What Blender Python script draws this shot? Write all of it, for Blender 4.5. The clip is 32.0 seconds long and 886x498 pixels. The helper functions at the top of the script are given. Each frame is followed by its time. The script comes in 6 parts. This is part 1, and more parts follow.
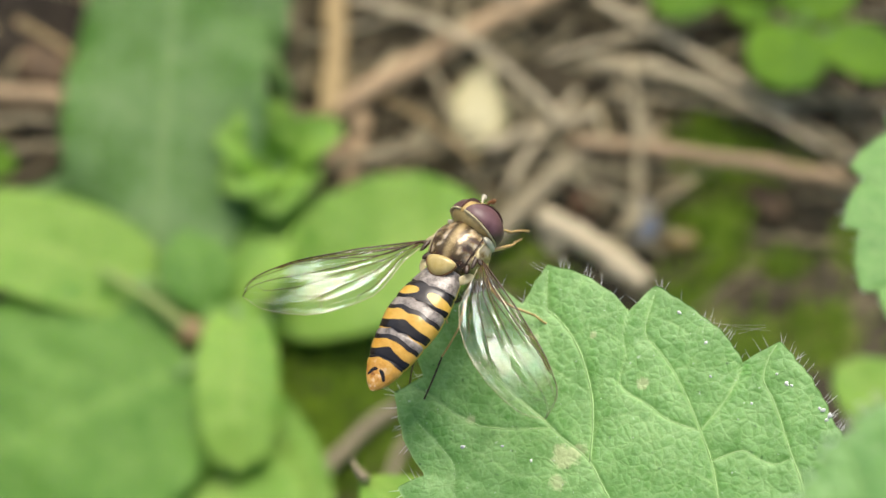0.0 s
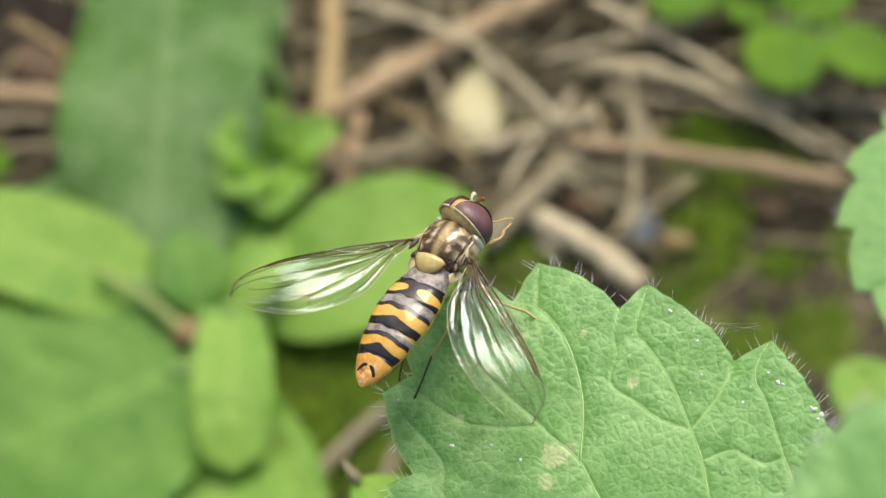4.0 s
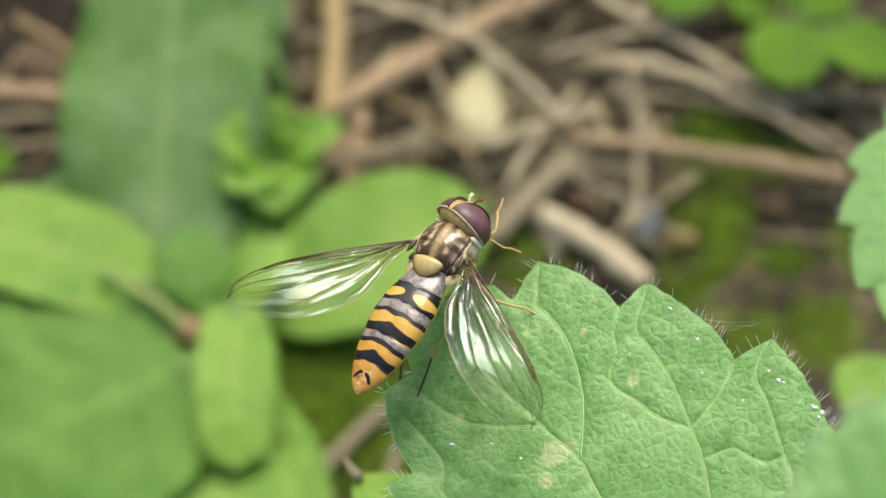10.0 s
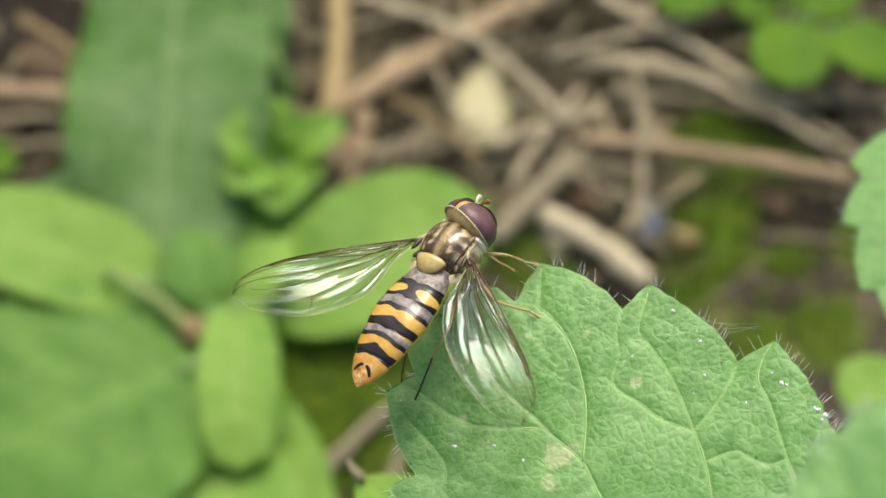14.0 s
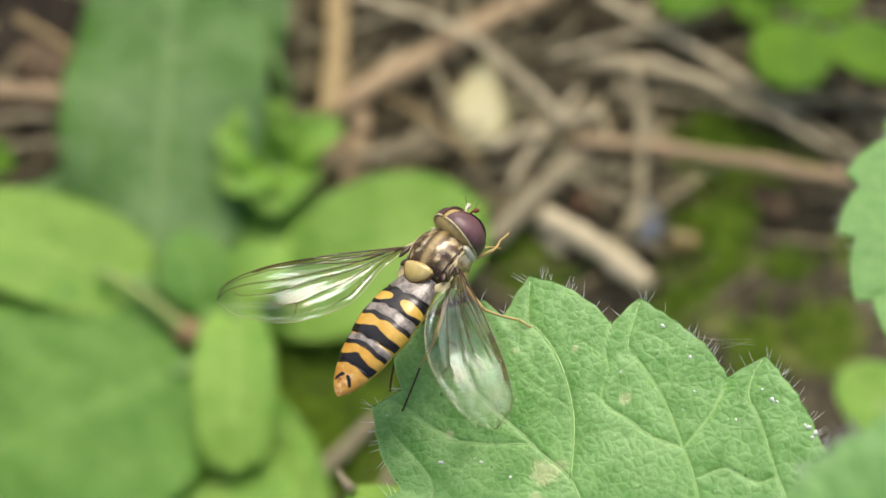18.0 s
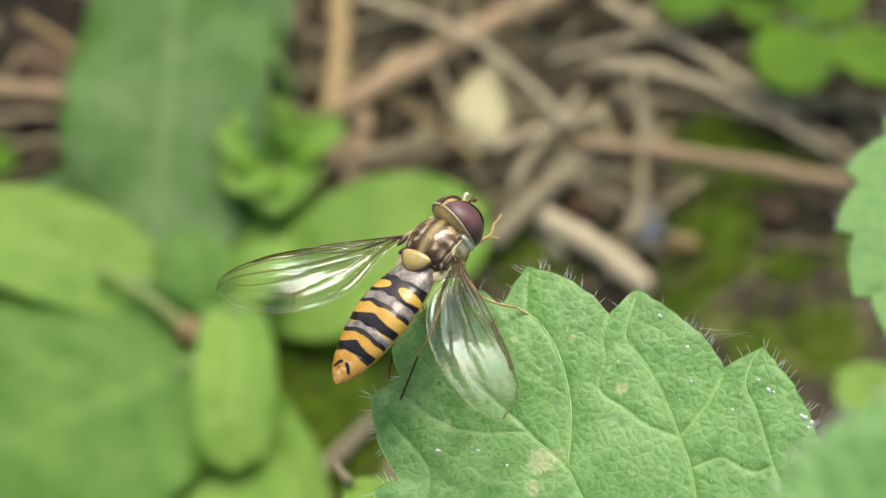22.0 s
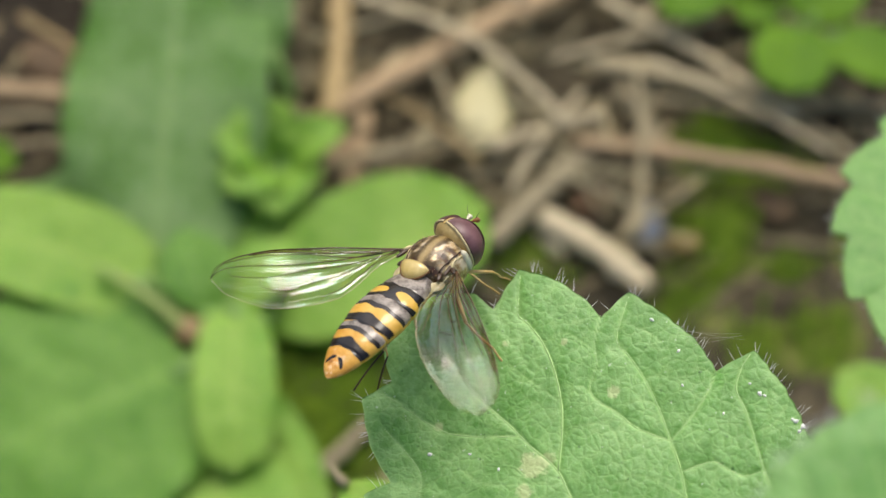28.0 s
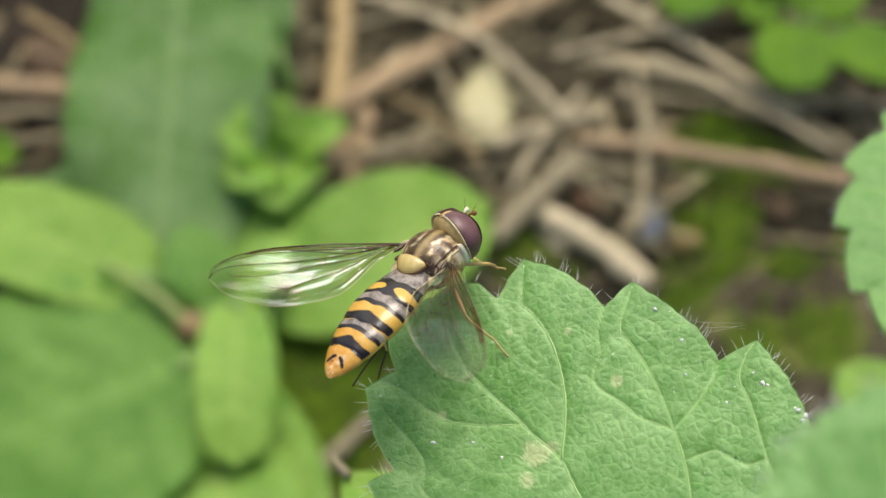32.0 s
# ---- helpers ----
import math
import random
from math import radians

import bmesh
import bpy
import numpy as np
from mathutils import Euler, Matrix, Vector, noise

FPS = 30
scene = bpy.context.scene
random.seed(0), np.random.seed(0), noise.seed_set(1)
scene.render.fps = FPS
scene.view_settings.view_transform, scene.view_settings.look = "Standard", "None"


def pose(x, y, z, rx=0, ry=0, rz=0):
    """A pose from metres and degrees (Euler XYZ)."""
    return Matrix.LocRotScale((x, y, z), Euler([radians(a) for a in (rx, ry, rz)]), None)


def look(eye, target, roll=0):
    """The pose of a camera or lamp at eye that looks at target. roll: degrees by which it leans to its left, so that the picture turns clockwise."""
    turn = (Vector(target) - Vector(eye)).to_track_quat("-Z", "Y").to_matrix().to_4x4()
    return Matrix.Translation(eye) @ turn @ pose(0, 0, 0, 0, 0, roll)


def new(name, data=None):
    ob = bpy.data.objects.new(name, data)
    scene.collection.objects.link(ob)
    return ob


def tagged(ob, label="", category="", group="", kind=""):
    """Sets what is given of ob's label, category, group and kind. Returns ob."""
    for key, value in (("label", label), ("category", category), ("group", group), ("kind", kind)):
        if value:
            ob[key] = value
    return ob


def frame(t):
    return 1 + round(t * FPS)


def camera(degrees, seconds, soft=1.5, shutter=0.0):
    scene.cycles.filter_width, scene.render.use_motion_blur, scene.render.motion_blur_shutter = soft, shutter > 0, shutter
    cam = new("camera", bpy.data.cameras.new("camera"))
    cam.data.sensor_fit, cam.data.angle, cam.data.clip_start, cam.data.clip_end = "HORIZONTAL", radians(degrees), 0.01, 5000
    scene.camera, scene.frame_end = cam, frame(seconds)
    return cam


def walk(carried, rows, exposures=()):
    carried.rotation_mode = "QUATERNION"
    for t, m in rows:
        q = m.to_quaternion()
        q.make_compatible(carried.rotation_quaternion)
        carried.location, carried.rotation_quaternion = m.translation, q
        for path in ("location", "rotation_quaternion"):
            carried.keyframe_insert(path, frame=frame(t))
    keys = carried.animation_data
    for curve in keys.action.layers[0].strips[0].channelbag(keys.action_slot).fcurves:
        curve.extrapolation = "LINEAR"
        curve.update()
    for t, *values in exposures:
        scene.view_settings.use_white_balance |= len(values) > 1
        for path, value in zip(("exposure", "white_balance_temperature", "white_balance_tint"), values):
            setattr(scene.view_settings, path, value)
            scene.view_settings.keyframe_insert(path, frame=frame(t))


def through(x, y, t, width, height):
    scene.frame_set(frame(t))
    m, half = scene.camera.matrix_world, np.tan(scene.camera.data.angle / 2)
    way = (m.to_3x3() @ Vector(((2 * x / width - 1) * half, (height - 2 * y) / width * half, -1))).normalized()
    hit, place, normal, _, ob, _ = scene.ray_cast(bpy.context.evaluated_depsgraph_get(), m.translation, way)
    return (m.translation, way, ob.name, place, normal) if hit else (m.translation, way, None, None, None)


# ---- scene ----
cam = camera(28, 32.0)
cam.data.dof.use_dof, cam.data.dof.focus_distance, cam.data.dof.aperture_fstop = True, 0.0785, 46.0
PATH = [
    (0, pose(-0.00130, -0.05048, 0.16988, 30.048, -0.218, -0.409)),
    (0.5, pose(-0.00137, -0.05069, 0.16977, 30.122, -0.253, -0.347)),
    (1, pose(-0.00119, -0.05053, 0.16981, 30.083, -0.211, -0.323)),
    (1.5, pose(-0.00092, -0.05028, 0.16972, 30.050, -0.195, -0.271)),
    (2, pose(-0.00099, -0.05042, 0.16961, 30.101, -0.204, -0.305)),
    (2.5, pose(-0.00095, -0.05044, 0.16959, 30.099, -0.153, -0.339)),
    (3, pose(-0.00105, -0.05049, 0.16957, 30.095, -0.210, -0.317)),
    (3.5, pose(-0.00093, -0.05037, 0.16938, 30.138, -0.234, -0.320)),
    (5.5, pose(-0.00049, -0.05044, 0.16911, 30.121, -0.240, -0.259)),
    (6, pose(-0.00063, -0.05036, 0.16931, 30.043, -0.270, -0.300)),
    (6.5, pose(-0.00063, -0.05054, 0.16916, 30.106, -0.268, -0.281)),
    (7, pose(-0.00059, -0.05053, 0.16926, 30.082, -0.194, -0.315)),
    (7.5, pose(-0.00058, -0.05035, 0.16920, 30.062, -0.174, -0.289)),
    (8, pose(-0.00047, -0.05040, 0.16911, 30.087, -0.139, -0.299)),
    (8.5, pose(-0.00032, -0.05012, 0.16907, 30.041, -0.083, -0.314)),
    (9, pose(-0.00047, -0.05038, 0.16907, 30.065, -0.115, -0.308)),
    (9.5, pose(-0.00062, -0.05041, 0.16933, 30.016, -0.106, -0.320)),
    (10, pose(-0.00047, -0.05021, 0.16919, 29.995, -0.010, -0.299)),
    (10.5, pose(-0.00058, -0.05025, 0.16910, 30.033, -0.031, -0.350)),
    (11, pose(-0.00048, -0.05045, 0.16927, 30.035, 0.014, -0.313)),
    (11.5, pose(-0.00037, -0.05020, 0.16897, 30.057, -0.057, -0.204)),
    (12, pose(-0.00011, -0.04980, 0.16921, 29.938, 0.060, -0.343)),
    (12.5, pose(-0.00030, -0.05011, 0.16889, 30.051, -0.009, -0.231)),
    (13, pose(-0.00021, -0.04995, 0.16929, 29.923, 0.140, -0.325)),
    (13.5, pose(-0.00038, -0.05006, 0.16921, 29.987, 0.087, -0.261)),
    (14, pose(-0.00044, -0.05007, 0.16919, 29.962, 0.058, -0.201)),
    (14.5, pose(-0.00033, -0.05043, 0.16917, 30.082, 0.007, -0.068)),
    (16.5, pose(-0.00011, -0.04959, 0.16899, 29.916, 0.069, -0.161)),
    (17, pose(-0.00013, -0.04932, 0.16899, 29.851, 0.057, -0.157)),
    (17.5, pose(0.00001, -0.04931, 0.16892, 29.868, 0.089, -0.150)),
    (18, pose(0.00036, -0.04887, 0.16879, 29.789, 0.133, -0.006)),
    (18.5, pose(0.00050, -0.04889, 0.16873, 29.827, 0.153, 0.076)),
    (19, pose(0.00034, -0.04896, 0.16858, 29.856, 0.096, 0.073)),
    (19.5, pose(0.00034, -0.04894, 0.16886, 29.863, 0.018, 0.146)),
    (20, pose(0.00042, -0.04857, 0.16880, 29.829, 0.045, 0.113)),
    (20.5, pose(0.00058, -0.04871, 0.16837, 29.952, 0.067, 0.192)),
    (21, pose(0.00074, -0.04937, 0.16863, 30.064, 0.080, 0.271)),
    (21.5, pose(0.00075, -0.04953, 0.16878, 30.020, 0.050, 0.297)),
    (22, pose(0.00053, -0.04977, 0.16861, 30.068, -0.001, 0.382)),
    (22.5, pose(0.00064, -0.04972, 0.16863, 29.993, 0.098, 0.318)),
    (23, pose(0.00050, -0.04961, 0.16868, 29.919, 0.108, 0.282)),
    (23.5, pose(0.00062, -0.04953, 0.16870, 29.902, 0.188, 0.256)),
    (24, pose(0.00062, -0.04943, 0.16877, 29.866, 0.178, 0.271)),
    (24.5, pose(0.00063, -0.04976, 0.16887, 29.952, 0.175, 0.328)),
    (25, pose(0.00077, -0.04968, 0.16885, 29.921, 0.212, 0.317)),
    (25.5, pose(0.00080, -0.04990, 0.16871, 30.040, 0.174, 0.386)),
    (27.5, pose(0.00085, -0.04969, 0.16897, 29.990, 0.179, 0.379)),
    (28, pose(0.00114, -0.04956, 0.16886, 29.976, 0.189, 0.413)),
    (28.5, pose(0.00111, -0.04976, 0.16862, 30.056, 0.144, 0.463)),
    (29, pose(0.00124, -0.04957, 0.16851, 30.040, 0.211, 0.418)),
    (29.5, pose(0.00076, -0.05010, 0.16842, 30.067, -0.006, 0.477)),
    (30, pose(0.00069, -0.05038, 0.16831, 30.115, -0.055, 0.531)),
    (30.5, pose(0.00094, -0.05031, 0.16870, 29.975, 0.136, 0.419)),
    (31, pose(0.00093, -0.05017, 0.16865, 29.953, 0.093, 0.541)),
    (31.5, pose(0.00098, -0.05018, 0.16866, 29.992, 0.135, 0.507)),
    (32, pose(0.00097, -0.05012, 0.16871, 30.020, 0.089, 0.585)),
]
walk(cam, PATH, [(0, 0.42), (9, 0.38), (20, 0.3), (32, 0.27)])

MM = 0.001


def lin(r, g, b):
    """Linear colour from 0-255 display values."""
    f = lambda c: (c / 255 / 12.92) if c / 255 <= 0.04045 else ((c / 255 + 0.055) / 1.055) ** 2.4
    return (f(r), f(g), f(b), 1.0)


# ---- light ----
SUN_ELEVATION, SUN_TURN = radians(56), radians(1)
world = bpy.data.worlds.new("overcast_sky")
scene.world = world
world.use_nodes = True
wn = world.node_tree
sky = wn.nodes.new("ShaderNodeTexSky")
sky.sky_type, sky.sun_disc = "NISHITA", False
sky.sun_elevation, sky.sun_rotation = SUN_ELEVATION, SUN_TURN
sky.air_density, sky.dust_density, sky.ozone_density = 1.0, 6.0, 1.0
wn.links.new(sky.outputs["Color"], wn.nodes["Background"].inputs["Color"])
wn.nodes["Background"].inputs["Strength"].default_value = 0.13
sun = new("sun", bpy.data.lights.new("sun", "SUN"))
sun.data.energy, sun.data.angle, sun.data.color = 1.2, radians(32), (1.0, 0.96, 0.87)
toward_sun = Vector((math.sin(SUN_TURN) * math.cos(SUN_ELEVATION), math.cos(SUN_TURN) * math.cos(SUN_ELEVATION), math.sin(SUN_ELEVATION)))
sun.matrix_world = look(toward_sun, (0, 0, 0))


# ---- materials ----
class Nodes:
    """A small helper that wires a node material."""

    def __init__(self, name):
        self.mat = bpy.data.materials.new(name)
        self.mat.use_nodes = True
        self.tree = self.mat.node_tree
        self.tree.nodes.clear()
        self.out = self.add("ShaderNodeOutputMaterial")
        self.coord = self.add("ShaderNodeTexCoord").outputs["Object"]

    def add(self, kind, **values):
        node = self.tree.nodes.new(kind)
        for key, value in values.items():
            node.inputs[key.replace("_", " ")].default_value = value
        return node

    def link(self, a, b):
        self.tree.links.new(a, b)
        return a

    def noise(self, size_mm, detail=4.0, rough=0.6, stretch=(1, 1, 1)):
        mapping = self.add("ShaderNodeMapping")
        mapping.inputs["Scale"].default_value = stretch
        self.link(self.coord, mapping.inputs["Vector"])
        n = self.add("ShaderNodeTexNoise", Scale=1000.0 / size_mm, Detail=detail, Roughness=rough)
        self.link(mapping.outputs["Vector"], n.inputs["Vector"])
        return n.outputs["Fac"]

    def cells(self, size_mm, feature="DISTANCE_TO_EDGE"):
        n = self.add("ShaderNodeTexVoronoi", Scale=1000.0 / size_mm)
        n.feature = feature
        wobble = self.add("ShaderNodeTexNoise", Scale=700.0 / size_mm, Detail=3.0)
        self.link(self.coord, wobble.inputs["Vector"])
        scaled = self.add("ShaderNodeVectorMath")
        scaled.operation = "MULTIPLY_ADD"
        scaled.inputs[1].default_value = (size_mm * 0.9 * MM,) * 3
        self.link(wobble.outputs["Color"], scaled.inputs[0])
        self.link(self.coord, scaled.inputs[2])
        self.link(scaled.outputs[0], n.inputs["Vector"])
        return n.outputs["Distance"]

    def ramp(self, fac, stops):
        r = self.add("ShaderNodeValToRGB")
        el = r.color_ramp.elements
        while len(el) < len(stops):
            el.new(0.5)
        for e, (at, colour) in zip(el, stops):
            e.position, e.color = at, colour
        self.link(fac, r.inputs["Fac"])
        return r.outputs["Color"]

    def mix(self, fac, a, b, mode="MIX"):
        m = self.add("ShaderNodeMix")
        m.data_type, m.blend_type = "RGBA", mode
        for socket, value in ((m.inputs[0], fac), (m.inputs[6], a), (m.inputs[7], b)):
            if hasattr(value, "is_linked"):
                self.link(value, socket)
            else:
                socket.default_value = value
        return m.outputs[2]

    def value(self, name):
        n = self.add("ShaderNodeAttribute")
        n.attribute_name = name
        return n.outputs["Fac"]

    def vary(self, low, high):
        info = self.add("ShaderNodeObjectInfo")
        m = self.add("ShaderNodeMapRange")
        m.inputs["To Min"].default_value, m.inputs["To Max"].default_value = low, high
        self.link(info.outputs["Random"], m.inputs["Value"])
        return m.outputs["Result"]

    def bump(self, height, mm, strength=1.0, under=None):
        b = self.add("ShaderNodeBump", Strength=strength, Distance=mm * MM)
        self.link(height, b.inputs["Height"])
        if under is not None:
            self.link(under, b.inputs["Normal"])
        return b.outputs["Normal"]

    def principled(self, colour, rough=0.5, normal=None, **values):
        p = self.add("ShaderNodeBsdfPrincipled", **values)
        if hasattr(colour, "is_linked"):
            self.link(colour, p.inputs["Base Color"])
        else:
            p.inputs["Base Color"].default_value = colour
        if hasattr(rough, "is_linked"):
            self.link(rough, p.inputs["Roughness"])
        else:
            p.inputs["Roughness"].default_value = rough
        if normal is not None:
            self.link(normal, p.inputs["Normal"])
        return p.outputs["BSDF"]

    def finish(self, shader):
        self.link(shader, self.out.inputs["Surface"])
        return self.mat


def plain(name, colour, colour2, size_mm, rough=0.5, bump_mm=0.02, metal=0.0, stretch=(1, 1, 1), specular=0.5, coat=0.0):
    """A mottled solid surface with fine relief."""
    n = Nodes(name)
    big, fine = n.noise(size_mm, 5, 0.6, stretch), n.noise(size_mm * 0.22, 3, 0.6, stretch)
    c = n.mix(fine, n.ramp(big, [(0.3, colour), (0.7, colour2)]), (0.5, 0.5, 0.5, 1), "OVERLAY")
    shader = n.principled(c, rough, n.bump(fine, bump_mm, 0.8), Metallic=metal)
    p = shader.node
    p.inputs["Specular IOR Level"].default_value = specular
    p.inputs["Coat Weight"].default_value = coat
    p.inputs["Coat Roughness"].default_value = 0.15
    return n.finish(shader)


def leaf_material(name, dark, light, vein, size_mm, rough=0.42, relief_mm=0.1, net_mm=1.2, specular=0.5, through=0.3, specks=None):
    """Green tissue: mottled, with pale veins (attribute 'vein'), a fine net of veinlets and light passing through."""
    n = Nodes(name)
    big, mid, fine = n.noise(size_mm, 3), n.noise(size_mm * 0.12, 4), n.noise(0.12, 2)
    c = n.ramp(n.mix(0.4, big, mid), [(0.39, dark), (0.61, light)])
    net = n.ramp(n.cells(net_mm), [(0.0, (1, 1, 1, 1)), (0.12 if specks else 0.08, (0, 0, 0, 1))])
    c = n.mix(n.mix(0.72 if specks else 0.66, net, (0, 0, 0, 1)), c, vein)
    c = n.mix(n.mix(0.35, n.value("vein"), (0, 0, 0, 1)), c, vein)
    if specks:
        mottle = n.ramp(n.noise(0.34, 5, 0.75), [(0.42, (0, 0, 0, 1)), (0.6, (1, 1, 1, 1))])
        c = n.mix(n.mix(0.62, mottle, (0, 0, 0, 1)), c, lin(156, 202, 130))
        deep = n.ramp(n.noise(1.7, 5, 0.7), [(0.44, (0, 0, 0, 1)), (0.6, (1, 1, 1, 1))])
        c = n.mix(n.mix(0.45, deep, (0, 0, 0, 1)), c, lin(84, 142, 50))
        dots = n.ramp(n.cells(0.6, "F1"), [(0.08, (1, 1, 1, 1)), (0.16, (0, 0, 0, 1))])
        some = n.ramp(n.noise(1.4, 2, 0.5), [(0.48, (0, 0, 0, 1)), (0.58, (1, 1, 1, 1))])
        c = n.mix(n.mix(1.0, n.mix(0.3, dots, (0, 0, 0, 1)), some, "MULTIPLY"), c, specks[0])
        sick = n.ramp(n.mix(0.6, n.value("blotch"), n.noise(0.45, 5, 0.75)), [(0.5, (0, 0, 0, 1)), (0.62, (1, 1, 1, 1))])
        c = n.mix(n.mix(0.3, sick, (0, 0, 0, 1)), c, specks[1])
        dust = n.ramp(n.noise(0.22, 1, 0.5), [(0.755, (0, 0, 0, 1)), (0.775, (1, 1, 1, 1))])
        c = n.mix(n.mix(0.4, dust, (0, 0, 0, 1)), c, lin(214, 226, 196))
    height = n.mix(0.5, n.ramp(n.cells(net_mm), [(0.0, (0, 0, 0, 1)), (0.3, (1, 1, 1, 1))]), fine)
    normal = n.bump(height, relief_mm, 0.9)
    top = n.principled(c, rough, normal)
    top.node.inputs["Specular IOR Level"].default_value = specular
    glow = n.add("ShaderNodeBsdfTranslucent")
    n.link(n.mix(0.5, c, lin(176, 214, 70)), glow.inputs["Color"])
    blend = n.add("ShaderNodeMixShader")
    blend.inputs["Fac"].default_value = through
    n.link(top, blend.inputs[1])
    n.link(glow.outputs["BSDF"], blend.inputs[2])
    return n.finish(blend.outputs["Shader"])


M_HERB = leaf_material("hairy_herb_leaf", lin(98, 160, 64), lin(142, 194, 108), lin(182, 220, 136), 4, 0.42, 0.034, 0.45, 0.5, 0.22,
                       (lin(48, 96, 40), lin(200, 212, 150)))
M_HERB_FAR = leaf_material("pale_herb_leaf", lin(106, 160, 78), lin(134, 186, 98), lin(164, 204, 120), 7, 0.5, 0.06, 1.3)
# The light tone paints patches of bluish gloss over the yellower green tissue.
M_DOCK = leaf_material("blue_green_dock_leaf", lin(70, 126, 10), lin(126, 164, 96), lin(146, 182, 108), 8, 0.36, 0.25, 3.5)
M_BROAD = leaf_material("yellow_green_leaf", lin(112, 166, 40), lin(148, 192, 72), lin(176, 206, 92), 12, 0.45, 0.15, 3.0)
M_BROAD_DARK = leaf_material("mid_green_leaf", lin(82, 140, 28), lin(118, 168, 62), lin(136, 182, 78), 10, 0.42, 0.2, 3.0)
M_CLOVER = leaf_material("fresh_green_clover_leaf", lin(82, 128, 8), lin(106, 150, 18), lin(120, 164, 36), 8, 0.6, 0.1, 1.8, 0.3)
M_STALK = plain("green_stalk", lin(110, 150, 70), lin(140, 176, 96), 3, 0.45, 0.03)
M_HEART = plain("reddish_brown_heart", lin(118, 108, 60), lin(150, 110, 74), 3, 0.5, 0.05)
M_PALE_STALK = plain("pale_green_stalk", lin(132, 164, 78), lin(146, 150, 84), 5, 0.45, 0.03)
M_HAIR = plain("white_plant_hair", lin(225, 228, 215), lin(238, 240, 232), 2, 0.4, 0.0)


def soil_material():
    n = Nodes("dark_soil_with_moss")
    big, mid, fine = n.noise(22, 5), n.noise(4, 5, 0.65), n.noise(0.9, 4, 0.7)
    earth = n.ramp(mid, [(0.3, lin(54, 50, 34)), (0.52, lin(86, 79, 57)), (0.72, lin(132, 123, 93))])
    earth = n.mix(fine, earth, (0.4, 0.38, 0.36, 1), "OVERLAY")
    # Darkens the earth by colour, including shade painted in by the clover.
    darkened = n.ramp(n.mix(0.4, n.value("dark_and_shade"), mid), [(0.35, (0, 0, 0, 1)), (0.6, (1, 1, 1, 1))])
    earth = n.mix(n.mix(0.15, darkened, (0, 0, 0, 1)), earth, lin(46, 37, 24))
    mossy = n.ramp(n.mix(0.35, n.value("moss"), mid), [(0.44, (0, 0, 0, 1)), (0.62, (1, 1, 1, 1))])
    green = n.ramp(fine, [(0.3, lin(78, 92, 24)), (0.7, lin(136, 150, 52))])
    c = n.mix(n.mix(0.68, (0, 0, 0, 1), mossy), earth, green)
    normal = n.bump(fine, 0.5, 0.9, n.bump(mid, 1.2, 0.8))
    return n.finish(n.principled(c, 0.85, normal))


M_SOIL = soil_material()


def straw_material(name, dark, light):
    n = Nodes(name)
    along, big, fine = n.noise(2.0, 5, 0.65, (0.08, 1, 1)), n.noise(9, 4), n.noise(0.5, 4, 0.7, (0.1, 1, 1))
    c = n.ramp(n.mix(0.5, along, big), [(0.3, dark), (0.7, light)])
    c = n.mix(n.mix(0.6, fine, (0.5, 0.5, 0.5, 1)), c, (0.5, 0.5, 0.5, 1), "OVERLAY")
    h = n.add("ShaderNodeHueSaturation")
    n.link(n.vary(0.8, 1.2), h.inputs["Value"])
    n.link(c, h.inputs["Color"])
    return n.finish(n.principled(h.outputs["Color"], 0.65, n.bump(fine, 0.15, 0.8)))


def bits_material():
    """Mixed litter: every bit takes its own tone."""
    n = Nodes("mixed_straw_litter")
    geo = n.add("ShaderNodeNewGeometry")
    c = n.ramp(geo.outputs["Random Per Island"], [(0.0, lin(76, 68, 44)), (0.35, lin(118, 106, 74)), (0.7, lin(158, 146, 108)), (1.0, lin(204, 194, 156))])
    fine = n.noise(0.6, 4, 0.7)
    c = n.mix(n.mix(0.6, fine, (0.5, 0.5, 0.5, 1)), c, (0.5, 0.5, 0.5, 1), "OVERLAY")
    return n.finish(n.principled(c, 0.65, n.bump(fine, 0.1, 0.7)))


M_TAN = straw_material("tan_straw", lin(140, 118, 76), lin(186, 164, 114))
M_GREY = straw_material("weathered_grey_stem", lin(118, 108, 80), lin(186, 174, 138))
M_PINK = straw_material("pinkish_brown_stem", lin(130, 108, 78), lin(188, 164, 124))
M_CREAM = straw_material("cream_dry_stem", lin(176, 162, 126), lin(222, 210, 174))
M_POD = plain("cream_husk", lin(180, 173, 122), lin(200, 194, 148), 9, 0.55, 0.1)
M_STONE = plain("blue_grey_pebble", lin(96, 104, 116), lin(134, 140, 150), 2, 0.7, 0.1)
M_OCHRE = plain("ochre_pebble", lin(136, 116, 64), lin(162, 142, 88), 2, 0.8, 0.1)
M_RUST = plain("rust_brown_bark", lin(92, 60, 40), lin(128, 88, 62), 3, 0.8, 0.2)
M_BARK = plain("dark_brown_bark", lin(74, 60, 42), lin(112, 92, 64), 3, 0.8, 0.2)
M_MOSS = plain("bright_green_moss", lin(88, 120, 16), lin(144, 172, 44), 2, 0.8, 0.3)


# ---- shaping helpers ----
def part(name, mesh_or_bm, material, parent, label=""):
    """Links a mesh as one object under a thing or part."""
    mesh = mesh_or_bm
    if isinstance(mesh_or_bm, bmesh.types.BMesh):
        mesh = bpy.data.meshes.new(name)
        mesh_or_bm.to_mesh(mesh)
        mesh_or_bm.free()
    if material is not None and not mesh.materials:
        mesh.materials.append(material)
    ob = new(name, mesh)
    ob.parent = parent
    if label:
        ob["label"] = label
    return ob


